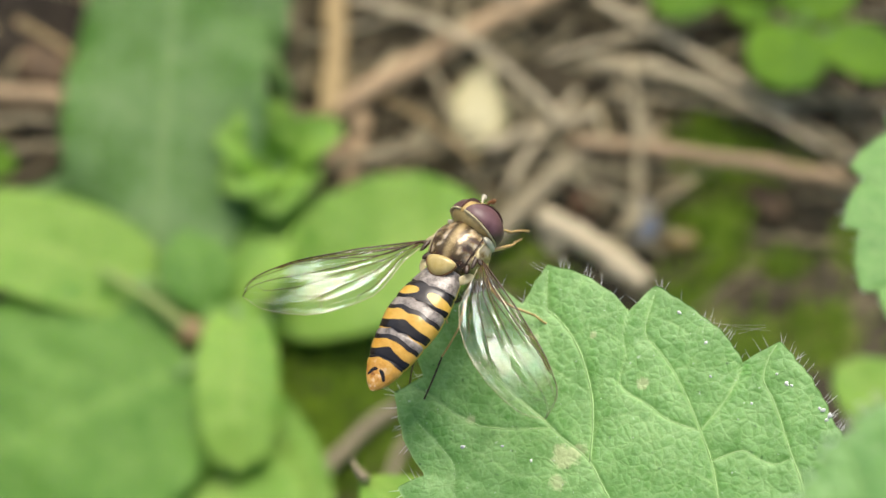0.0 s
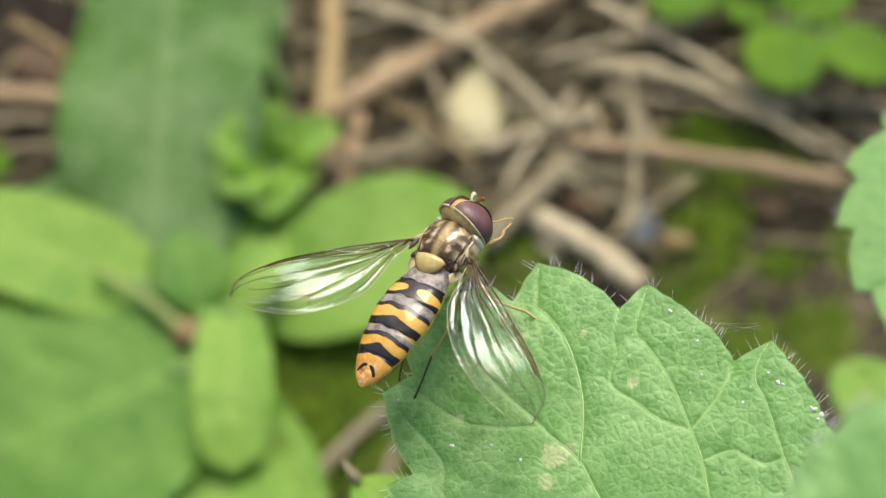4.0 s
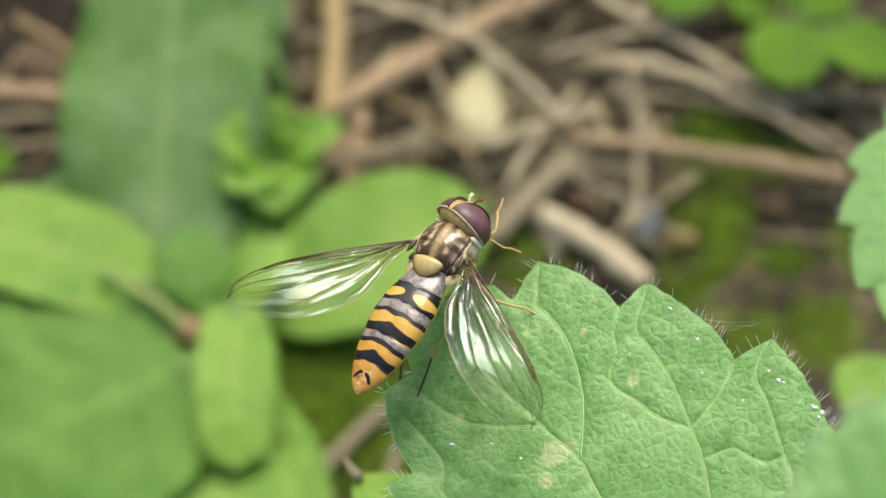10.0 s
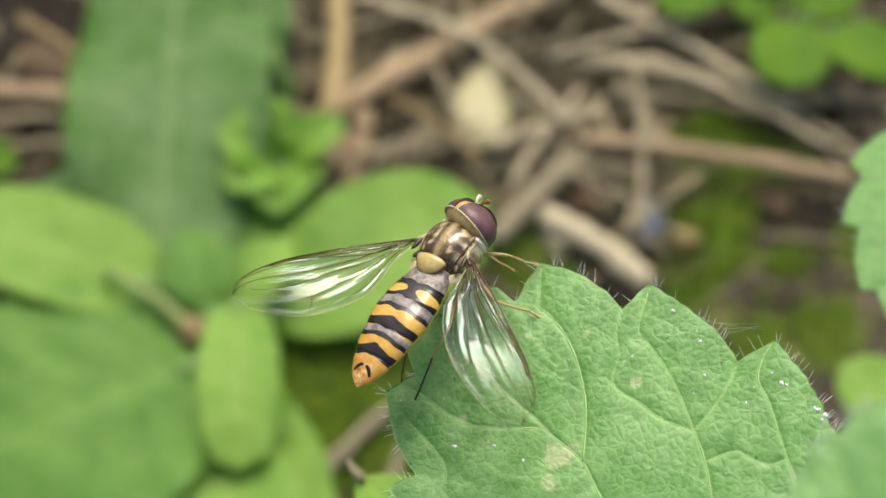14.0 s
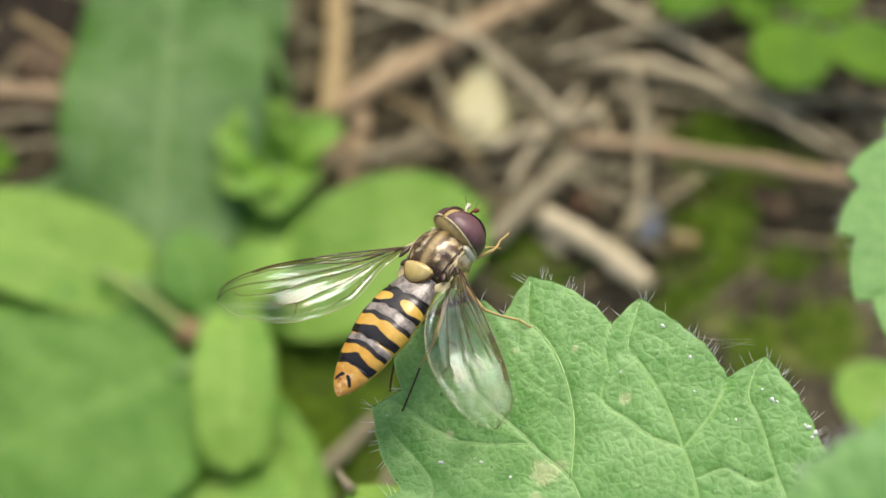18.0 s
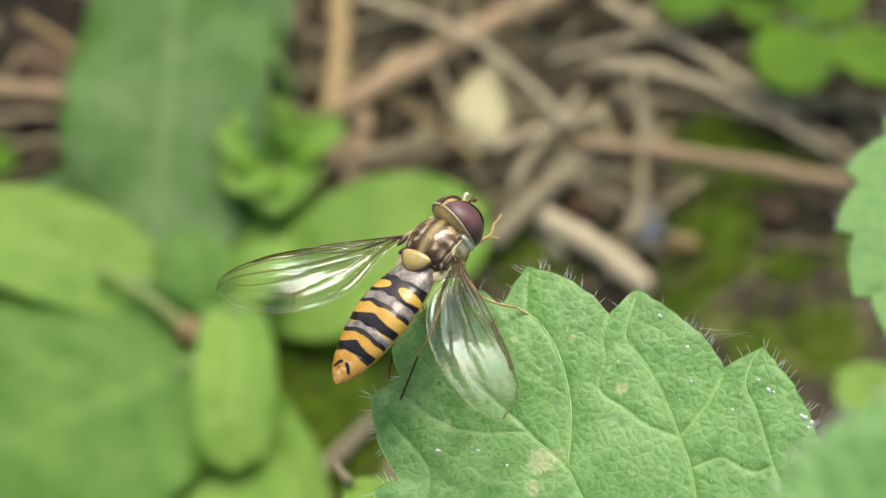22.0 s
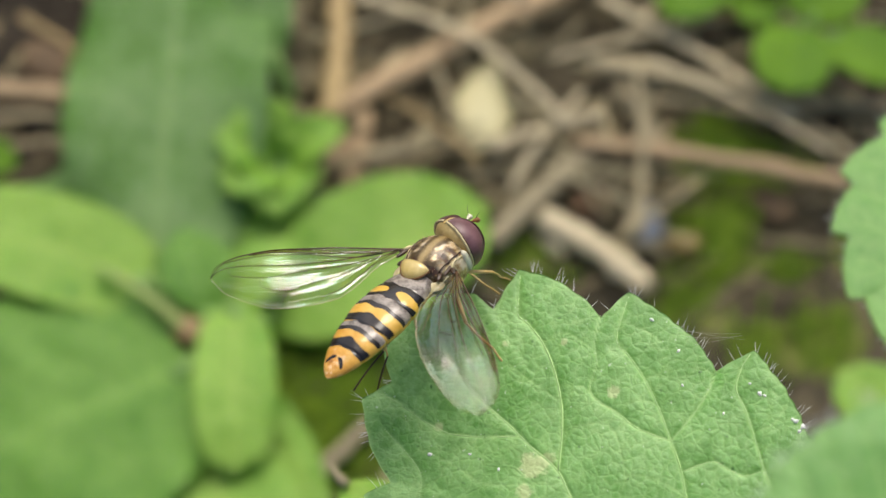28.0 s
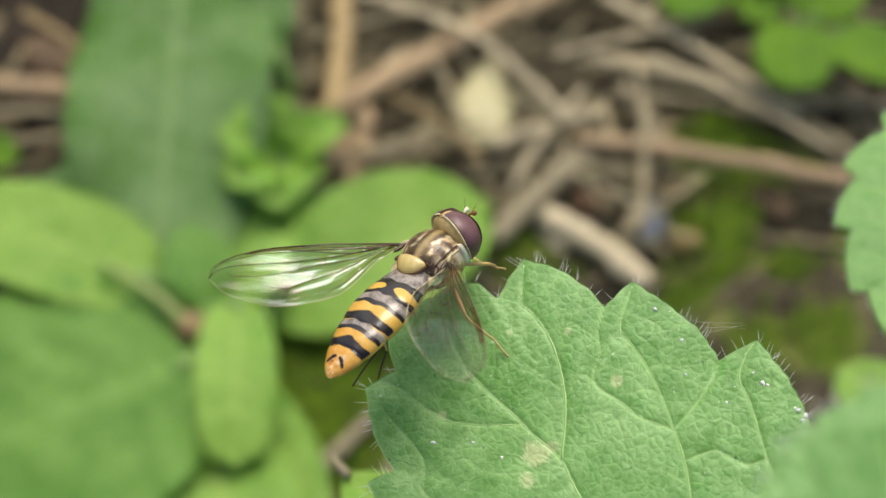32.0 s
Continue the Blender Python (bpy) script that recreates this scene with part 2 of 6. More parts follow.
def thing(name, m, label, category, group=""):
    ob = new(name)
    ob.empty_display_size = 0.002
    ob.matrix_basis = m
    return tagged(ob, label, category, group)


def mesh_from(name, verts, faces, values=None):
    me = bpy.data.meshes.new(name)
    me.from_pydata([tuple(v) for v in verts], [], faces)
    for key, data in (values or {}).items():
        at = me.attributes.new(key, "FLOAT", "POINT")
        at.data.foreach_set("value", np.asarray(data, dtype=np.float32))
    me.polygons.foreach_set("use_smooth", [True] * len(me.polygons))
    me.update()
    return me


def grid_faces(rows, cols, wrap=False, start=0, flip=False):
    faces = []
    for i in range(rows - 1):
        for j in range(cols if wrap else cols - 1):
            a, b = start + i * cols + j, start + i * cols + (j + 1) % cols
            f = (a, b, b + cols, a + cols)
            faces.append(f[::-1] if flip else f)
    return faces


def tube(points, radii, sides=8, name="tube", flatten=1.0):
    """A closed tapered tube along points (metres)."""
    pts = [Vector(p) for p in points]
    verts, faces = [], []
    up = Vector((0, 0, 1))
    for i, p in enumerate(pts):
        d = (pts[min(i + 1, len(pts) - 1)] - pts[max(i - 1, 0)]).normalized()
        side = d.cross(up)
        side = side.normalized() if side.length > 1e-4 else Vector((1, 0, 0))
        top = side.cross(d).normalized()
        r = radii[i] if hasattr(radii, "__len__") else radii
        for k in range(sides):
            a = 2 * math.pi * k / sides
            verts.append(p + side * (math.cos(a) * r) + top * (math.sin(a) * r * flatten))
    faces = grid_faces(len(pts), sides, True)
    faces.append(tuple(range(sides))[::-1])
    faces.append(tuple((len(pts) - 1) * sides + k for k in range(sides)))
    return mesh_from(name, verts, faces)


def curve_points(ctrl, n):
    """n points of a smooth curve through control points."""
    c = np.array(ctrl, float)
    c = np.vstack([2 * c[0] - c[1], c, 2 * c[-1] - c[-2]])
    out = []
    segs = len(c) - 3
    for t in np.linspace(0, segs - 1e-6, n):
        i, u = int(t), t - int(t)
        p0, p1, p2, p3 = c[i:i + 4]
        out.append(0.5 * (2 * p1 + (p2 - p0) * u + (2 * p0 - 5 * p1 + 4 * p2 - p3) * u * u + (3 * p1 - p0 - 3 * p2 + p3) * u ** 3))
    return np.array(out)


def bumpy(x, y, z=0.0):
    return noise.noise(Vector((x, y, z)))


def ellipsoid(size, rows=28, cols=36, shape=None, name="lump"):
    """A closed lump of half sizes in mm; shape bends each point of the unit ball."""
    verts = []
    for i in range(rows + 1):
        a = math.pi * i / rows
        for j in range(cols):
            b = 2 * math.pi * j / cols
            p = Vector((math.cos(a), math.sin(a) * math.cos(b), math.sin(a) * math.sin(b)))
            q = shape(p) if shape else p
            verts.append((q.x * size[0] * MM, q.y * size[1] * MM, q.z * size[2] * MM))
    me = mesh_from(name, verts, grid_faces(rows + 1, cols, True, flip=True))
    return me


# ---- ground ----
# Darker soil, and shade painted between the clover leaves: x, y, radius in mm
DARK_AND_SHADE_SPOTS = [(-50, 80, 11), (-46, 70, 8), (-54, 60, 9), (-42, 88, 9), (30, 66, 6), (-8, 66, 5), (0, 52, 6), (46, 74, 10), (38, 82, 8), (52, 84, 9), (44, 61, 8), (36, 72, 6), (52, 66, 8)]
MOSS_SPOTS = [(30, 62.5, 5), (31, 60, 4), (34, 60, 4), (36, 58, 2.5), (31.5, 51.5, 3.2), (30.8, 47.8, 3.4), (28, 52, 2.5), (37.5, 46, 2.5), (39.8, 59.3, 2.6), (9.1, 45.7, 5), (-13.5, 31.3, 10), (26, 42, 4), (41, 37, 5), (33, 36, 4), (22, 36, 4), (46, 48, 4), (-8, 24, 7), (-3, 20, 6), (-6, 29, 8), (2, 30, 7), (-12, 25, 8), (-10, 31, 7)]


def build_ground():
    near_x, near_y = np.arange(-75, 76, 1.0), np.arange(-70, 121, 1.0)
    far = np.array([90, 130, 220, 500, 1500, 6000, 30000, 200000.0])
    xs = np.concatenate([-75 - far[::-1], near_x, 75 + far])
    ys = np.concatenate([-70 - far[::-1], near_y, 120 + far])
    verts, moss, dark_and_shade = [], [], []
    for y in ys:
        for x in xs:
            fade = 1.0 if abs(x) < 200 and abs(y) < 250 else 0.0
            z = fade * (1.6 * bumpy(x / 14, y / 14) + 0.8 * bumpy(x / 4.5, y / 4.5, 3) + 0.5 * bumpy(x / 1.8, y / 1.8, 7))
            m = sum(math.exp(-((x - a) ** 2 + (y - b) ** 2) / r ** 2) for a, b, r in MOSS_SPOTS)
            verts.append((x * MM, y * MM, (z - 0.8) * MM))
            moss.append(min(1.0, m))
            dark_and_shade.append(min(1.0, sum(math.exp(-((x - a) ** 2 + (y - b) ** 2) / r ** 2) for a, b, r in DARK_AND_SHADE_SPOTS)))
    me = mesh_from("ground", verts, grid_faces(len(ys), len(xs)), {"moss": moss, "dark_and_shade": dark_and_shade})
    me.materials.append(M_SOIL)
    return tagged(new("ground", me), "dark soil with crumbs, moss and plant litter", "ground", kind="structure")


build_ground()


# ---- dry stems on the soil ----
def dry_stem(ends, width, height, material, label, bend=0.6, lift=(0, 0)):
    """A weathered stem lying on the soil: ends in mm, width and height in mm."""
    (x0, y0), (x1, y1) = ends
    rnd = random.Random(int(x0 * 31 + y1 * 17))
    length = math.hypot(x1 - x0, y1 - y0)
    n = 16
    pts, radii = [], []
    for i in range(n):
        u = i / (n - 1)
        off = bend * math.sin(u * math.pi) * rnd.uniform(0.7, 1.3)
        px, py = x0 + (x1 - x0) * u, y0 + (y1 - y0) * u
        nx, ny = -(y1 - y0) / length, (x1 - x0) / length
        pts.append(((u - 0.5) * length * MM, off * MM + rnd.uniform(-0.05, 0.05) * MM, (lift[0] * (1 - u) + lift[1] * u) * MM))
        radii.append(width * 0.41 * MM * (1 + 0.12 * bumpy(u * 5, x0) + (0.22 if i in (5, 11) else 0)))
    me = tube(pts, radii, 10, "dry_stem", 0.7)
    me.materials.append(material)
    ob = new("dry_stem", me)
    ob.matrix_basis = Matrix.Translation(((x0 + x1) / 2 * MM, (y0 + y1) / 2 * MM, height * MM)) @ pose(0, 0, 0, 0, 0, math.degrees(math.atan2(y1 - y0, x1 - x0)))
    return tagged(ob, label, "dry stem", "dry stems on the soil")


STEMS = [
    (((-12.7, 84.0), (-13.0, 62.9)), 3.2, 3.2, M_TAN, "thick tan dry straw lying on the soil"),
    (((-14.5, 62.8), (17.5, 84.0)), 3.6, 2.6, M_PINK, "long thick brownish dry stem lying across the soil"),
    (((-10.5, 78.6), (3.2, 72.6)), 1.2, 5.2, M_CREAM, "thin pale dry stem lying on others"),
    (((3.0, 72.8), (13.8, 60.3)), 1.3, 5.2, M_CREAM, "thin cream dry stem, bent, lying on others"),
    (((-20.7, 78.4), (-11.9, 73.3)), 1.1, 1.4, M_GREY, "short thin grey dry stem on the soil"),
    (((-11.9, 57.1), (7.6, 61.2)), 2.4, 1.6, M_GREY, "grey weathered dry stem on the soil"),
    (((4.9, 58.5), (17.8, 63.5)), 1.5, 3.4, M_CREAM, "thin cream dry stem on the soil"),
    (((5.0, 47.0), (18.2, 60.6)), 3.2, 2.4, M_GREY, "thick grey-brown dry stem on the soil"),
    (((14.3, 59.4), (44.5, 54.2)), 2.3, 3.8, M_PINK, "long pinkish brown dry stem lying on others"),
    (((16.3, 71.3), (34.2, 66.8)), 2.9, 2.4, M_GREY, "grey-brown dry stem on the soil"),
    (((32.7, 68.0), (46.5, 56.4)), 1.3, 3.8, M_GREY, "grey dry stem lying on others"),
    (((18.0, 78.6), (39.0, 62.0)), 1.3, 5.0, M_CREAM, "thin pale dry stem lying on others"),
    (((19.7, 67.7), (24.0, 59.0)), 2.4, 2.2, M_GREY, "short flat grey stem on the soil"),
    (((22.7, 60.4), (19.8, 48.3)), 1.7, 2.0, M_GREY, "thin grey dry stem on the soil"),
    (((10.7, 50.7), (21.9, 41.8)), 3.3, 2.2, M_CREAM, "cream broken dry stem piece on the soil"),
    (((-12.5, 20.2), (-4.6, 28.0)), 1.9, 1.8, M_GREY, "grey-brown dry stem on mossy soil"),
    (((-56.0, 66.6), (-42.0, 66.2)), 3.2, 2.4, M_PINK, "brownish dry stem on the soil"),
    (((-54.0, 63.2), (-43.9, 64.0)), 1.5, 1.4, M_GREY, "thin grey dry stem on the soil"),
    (((33.4, 65.5), (56.0, 64.2)), 1.8, 2.6, M_GREY, "thin grey dry stem on the soil"),
    (((-18.8, 84.0), (-16.4, 65.0)), 1.4, 1.0, M_GREY, "thin grey dry stem on the soil"),
    (((-9.1, 64.6), (-10.9, 54.6)), 2.3, 1.8, M_PINK, "short pinkish brown stem on the soil"),
    (((8.0, 77.4), (-0.7, 75.8)), 1.5, 1.6, M_GREY, "short grey stem on the soil"),
    (((-0.7, 84.0), (-1.4, 75.8)), 1.9, 1.2, M_GREY, "grey dry stem on the soil"),
    (((-15.4, 53.6), (-9.1, 62.3)), 1.8, 1.6, M_PINK, "reddish brown dry stem on the soil"),
    (((28.7, 76.5), (20.7, 76.3)), 1.9, 1.0, M_GREY, "grey dry stem on the soil"),
    (((-6.2, 17.6), (-2.7, 25.4)), 1.5, 1.4, M_GREY, "thin grey dry stem on mossy soil"),
    (((-8.5, 82.0), (9.5, 79.0)), 0.9, 4.4, M_CREAM, "thin cream straw lying on others"),
    (((12.0, 70.5), (26.0, 74.5)), 0.8, 4.0, M_CREAM, "thin cream straw lying on others"),
    (((20.0, 66.0), (38.0, 62.5)), 0.9, 3.2, M_GREY, "thin grey straw on the soil"),
    (((7.0, 52.5), (15.5, 66.0)), 0.9, 4.2, M_CREAM, "thin cream straw lying on others"),
    (((-6.5, 66.0), (4.0, 57.0)), 0.8, 3.0, M_TAN, "thin tan straw on the soil"),
    (((24.5, 80.5), (46.0, 70.0)), 1.0, 3.6, M_TAN, "thin tan straw lying on others"),
    (((-3.0, 73.5), (1.5, 62.0)), 0.9, 2.6, M_GREY, "thin grey straw on the soil"),
    (((-50.0, 78.0), (-40.0, 70.0)), 1.2, 1.8, M_TAN, "tan dry straw on the soil"),
    (((-52.0, 58.5), (-43.0, 61.0)), 1.0, 1.4, M_GREY, "thin grey straw on the soil"),
    (((23.3, 69.6), (42.3, 57.2)), 0.9, 5.4, M_CREAM, "thin cream straw lying on others"),
    (((21.6, 69.0), (20.9, 47.0)), 0.9, 4.6, M_GREY, "thin grey straw lying on others"),
]
for ends, width, height, material, label in STEMS:
    dry_stem(ends, width, height, material, label)


def pebble(name, at, size, material, label, category, point=0.0):
    """A rounded or pointed lump, size in mm."""
    bm = bmesh.new()
    bmesh.ops.create_icosphere(bm, subdivisions=3, radius=1.0)
    for v in bm.verts:
        k = 1 + 0.16 * bumpy(v.co.x * 1.5 + at[0], v.co.y * 1.5, v.co.z * 1.5 + at[1])
        taper = 1 - point * max(0.0, v.co.y)
        v.co = Vector((v.co.x * size[0] * 0.5 * k * taper, v.co.y * size[1] * 0.5 * k, v.co.z * size[2] * 0.5 * k)) * MM
    for f in bm.faces:
        f.smooth = True
    ob = part(name, bm, material, None)
    ob.matrix_basis = pose(at[0] * MM, at[1] * MM, size[2] * 0.42 * MM, 0, 0, at[2])
    return tagged(ob, label, category)


pebble("seed_husk", (4.3, 66.0, -8), (7.6, 13.5, 3.2), M_POD, "cream pointed seed husk lying on dark soil", "seed husk", 0.8)
pebble("husk_flake", (11.6, 48.7, 40), (2.2, 5.0, 1.4), M_CREAM, "small whitish husk flake on the soil", "husk flake")
pebble("bark_chip", (16.2, 53.8, 20), (4.4, 6.0, 2.0), M_RUST, "rust-brown bark chip between dry stems", "bark chip")
pebble("pebble", (22.3, 50.1, 80), (6.0, 3.4, 2.6), M_STONE, "blue-grey pebble half sunk in the soil", "pebble")
pebble("pebble", (26.3, 48.2, 10), (3.6, 2.6, 1.8), M_OCHRE, "ochre pebble on mossy soil", "pebble")
pebble("bark_chip", (-46, 72, 60), (5.0, 9.0, 2.0), M_BARK, "dark brown bark chip on the soil", "bark chip")
pebble("bark_chip", (36.4, 53.2, 35), (3.4, 5.4, 1.6), M_BARK, "brown bark chip on mossy soil", "bark chip")
pebble("husk_flake", (21.5, 71.0, 70), (3.0, 6.0, 2.0), M_CREAM, "pinkish white husk flake beside dry stems", "husk flake")


def soil_litter():
    """Small crumbs and straw bits strewn over the soil, too many to count."""
    rnd = random.Random(5)
    verts, faces = [], []
    for _ in range(1500):
        x, y = rnd.uniform(-60, 58), rnd.uniform(5, 92)
        r = rnd.uniform(0.25, 1.1) * rnd.uniform(0.5, 1)
        s = len(verts)
        for dx, dy, dz in ((1, 0, 0), (-1, 0, 0), (0, 1, 0), (0, -1, 0), (0, 0, 1), (0, 0, -1)):
            k = rnd.uniform(0.6, 1.2) * r
            verts.append(((x + dx * k) * MM, (y + dy * k) * MM, (0.1 + dz * k * 0.8) * MM))
        for a, b, c in ((0, 2, 4), (2, 1, 4), (1, 3, 4), (3, 0, 4), (2, 0, 5), (1, 2, 5), (3, 1, 5), (0, 3, 5)):
            faces.append((s + a, s + b, s + c))
    me = mesh_from("soil_crumbs", verts, faces)
    me.materials.append(plain("soil_crumb", lin(58, 50, 38), lin(110, 98, 78), 3, 0.85, 0.2))
    tagged(new("soil_crumbs", me), "loose dark brown crumbs strewn over the soil", "soil crumbs", kind="stuff")
    verts, faces = [], []
    for _ in range(860):
        x, y, a, l = rnd.uniform(-60, 58), rnd.uniform(40, 95), rnd.gauss(0.35, 0.8), rnd.uniform(3, 17)
        if (y < 52 or x < -36 or (x > 34 and y > 66)) and rnd.random() < 0.75:
            continue
        if ((26 < x < 44 and 43 < y < 65) or (11 < x < 19 and 63 < y < 75)) and rnd.random() < 0.85:
            continue
        w, z, tilt = rnd.uniform(0.1, 0.38), rnd.uniform(0.3, 3.4), rnd.uniform(-0.14, 0.14)
        ca, sa = math.cos(a), math.sin(a)
        s = len(verts)
        for u in (-1, 1):
            for v, h in ((-1, 0), (0, 1), (1, 0), (0, -1)):
                verts.append(((x + ca * u * l / 2 - sa * v * w) * MM, (y + sa * u * l / 2 + ca * v * w) * MM, (z + h * w + u * tilt * l / 2) * MM))
        for k in range(4):
            faces.append((s + k, s + (k + 1) % 4, s + 4 + (k + 1) % 4, s + 4 + k))
        faces += [(s + 3, s + 2, s + 1, s), (s + 4, s + 5, s + 6, s + 7)]
    me = mesh_from("straw_bits", verts, faces)
    me.materials.append(bits_material())
    tagged(new("straw_bits", me), "short grey and tan straw bits strewn over the soil", "straw litter", kind="stuff")
    verts, faces = [], []
    for a, b, r in MOSS_SPOTS:
        for _ in range(int(r * 24)):
            x, y = rnd.gauss(a, r * 0.45), rnd.gauss(b, r * 0.45)
            h, w = rnd.uniform(0.7, 1.9), rnd.uniform(0.25, 0.6)
            s = len(verts)
            for k in range(5):
                verts.append(((x + w * math.cos(k * 1.257)) * MM, (y + w * math.sin(k * 1.257)) * MM, -0.8 * MM))
            verts.append(((x + rnd.uniform(-0.4, 0.4)) * MM, (y + rnd.uniform(-0.4, 0.4)) * MM, h * MM))
            faces += [(s + k, s + (k + 1) % 5, s + 5) for k in range(5)]
    me = mesh_from("moss_tufts", verts, faces)
    me.materials.append(M_MOSS)
    tagged(new("moss_tufts", me), "low bright green moss tufts in patches on the soil", "moss", kind="stuff")


soil_litter()


# ---- low plants ----
def blade_mesh(name, length, width, arch=0.1, fold=0.2, wave=0.0, waves=4, widest=0.5, blunt=1.0, twist=0.0, seed=0, laterals=7, thick=0.3):
    """A leaf blade along +x from its base, in mm: arched, folded along the midrib, wavy at the edge, with real thickness."""
    nu, nv = 46, 25
    top, vein = [], []
    power = math.log(0.5) / math.log(widest)
    for i in range(nu):
        u = i / (nu - 1)
        prof = max(0.0, math.sin(math.pi * min(1, u ** power))) ** (0.75 / blunt)
        w = width / 2 * max(prof, 0.015)
        for j in range(nv):
            v = 2 * j / (nv - 1) - 1
            edge = 1 + 0.04 * bumpy(u * 9, v * 2, seed)
            x = u * length + 0.05 * length * (1 - abs(v)) * (u - 0.3)
            y = v * w * edge
            z = arch * length * math.sin(math.pi * u) - 0.25 * arch * length * u
            z += fold * abs(y) + wave * math.sin(u * waves * 6.28 + (1.3 if v > 0 else 0) + seed) * v * v
            lat = abs(((u - 0.35 * abs(v) * w / length * 2) * laterals) % 1 - 0.5)
            z += 0.025 * width * (lat - 0.25) * (1 - abs(v)) + 0.35 * bumpy(x / 4, y / 4, seed)
            a = math.radians(twist) * u
            top.append((x * MM, (y * math.cos(a) - z * math.sin(a)) * MM, (z * math.cos(a) + y * math.sin(a)) * MM))
            mid = max(0.0, 1 - abs(y) / (0.045 * width * (1.2 - u)))
            side = max(0.0, 1 - lat / 0.05) * 0.45 * (1 - abs(v))
            vein.append(min(1.0, max(mid, side)))
    low = [(x, y, z - thick * MM) for x, y, z in top]
    n = nu * nv
    faces = grid_faces(nu, nv, flip=True) + grid_faces(nu, nv, start=n)
    ring = [i for i in range(nv)] + [i * nv + nv - 1 for i in range(1, nu)] + [(nu - 1) * nv + j for j in range(nv - 2, -1, -1)] + [i * nv for i in range(nu - 2, 0, -1)]
    for a, b in zip(ring, ring[1:] + ring[:1]):
        faces.append((a, b, b + n, a + n))
    return mesh_from(name, top + low, faces, {"vein": vein + vein})


def frame_to(base, tip, roll=0.0):
    """A pose at base whose x axis points to tip, z as far up as it goes."""
    b, t = Vector(base), Vector(tip)
    x = (t - b).normalized()
    y = Vector((0, 0, 1)).cross(x).normalized()
    z = x.cross(y)
    m = Matrix((x, y, z)).transposed().to_4x4()
    m.translation = b * MM
    return m @ pose(0, 0, 0, roll)


def leaf_on(plant, base, tip, width, material, label, root=None, roll=0, stalk=0.9, **shape):
    """A leaf of a plant: blade, midrib below it and stalk to the plant's root."""
    length = (Vector(tip) - Vector(base)).length
    blade = part("leaf", blade_mesh("leaf", length, width, **shape), material, plant, label)
    blade.matrix_basis = plant.matrix_basis.inverted() @ frame_to(base, tip, roll)
    if root is not None:
        r = Vector(root)
        b = Vector(base)
        inv = plant.matrix_basis.inverted()
        mid = (r + b) / 2 + Vector((0, 0, 0.15 * (b - r).length))
        pts = [inv @ (Vector(p) * MM) for p in curve_points([r, mid, b, b + (Vector(tip) - b) * 0.06], 10)]
        part("leaf_stalk", tube(pts, [stalk * MM * (1.1 - 0.03 * i) for i in range(10)], 8, "leaf_stalk"), M_STALK, plant)
    return blade


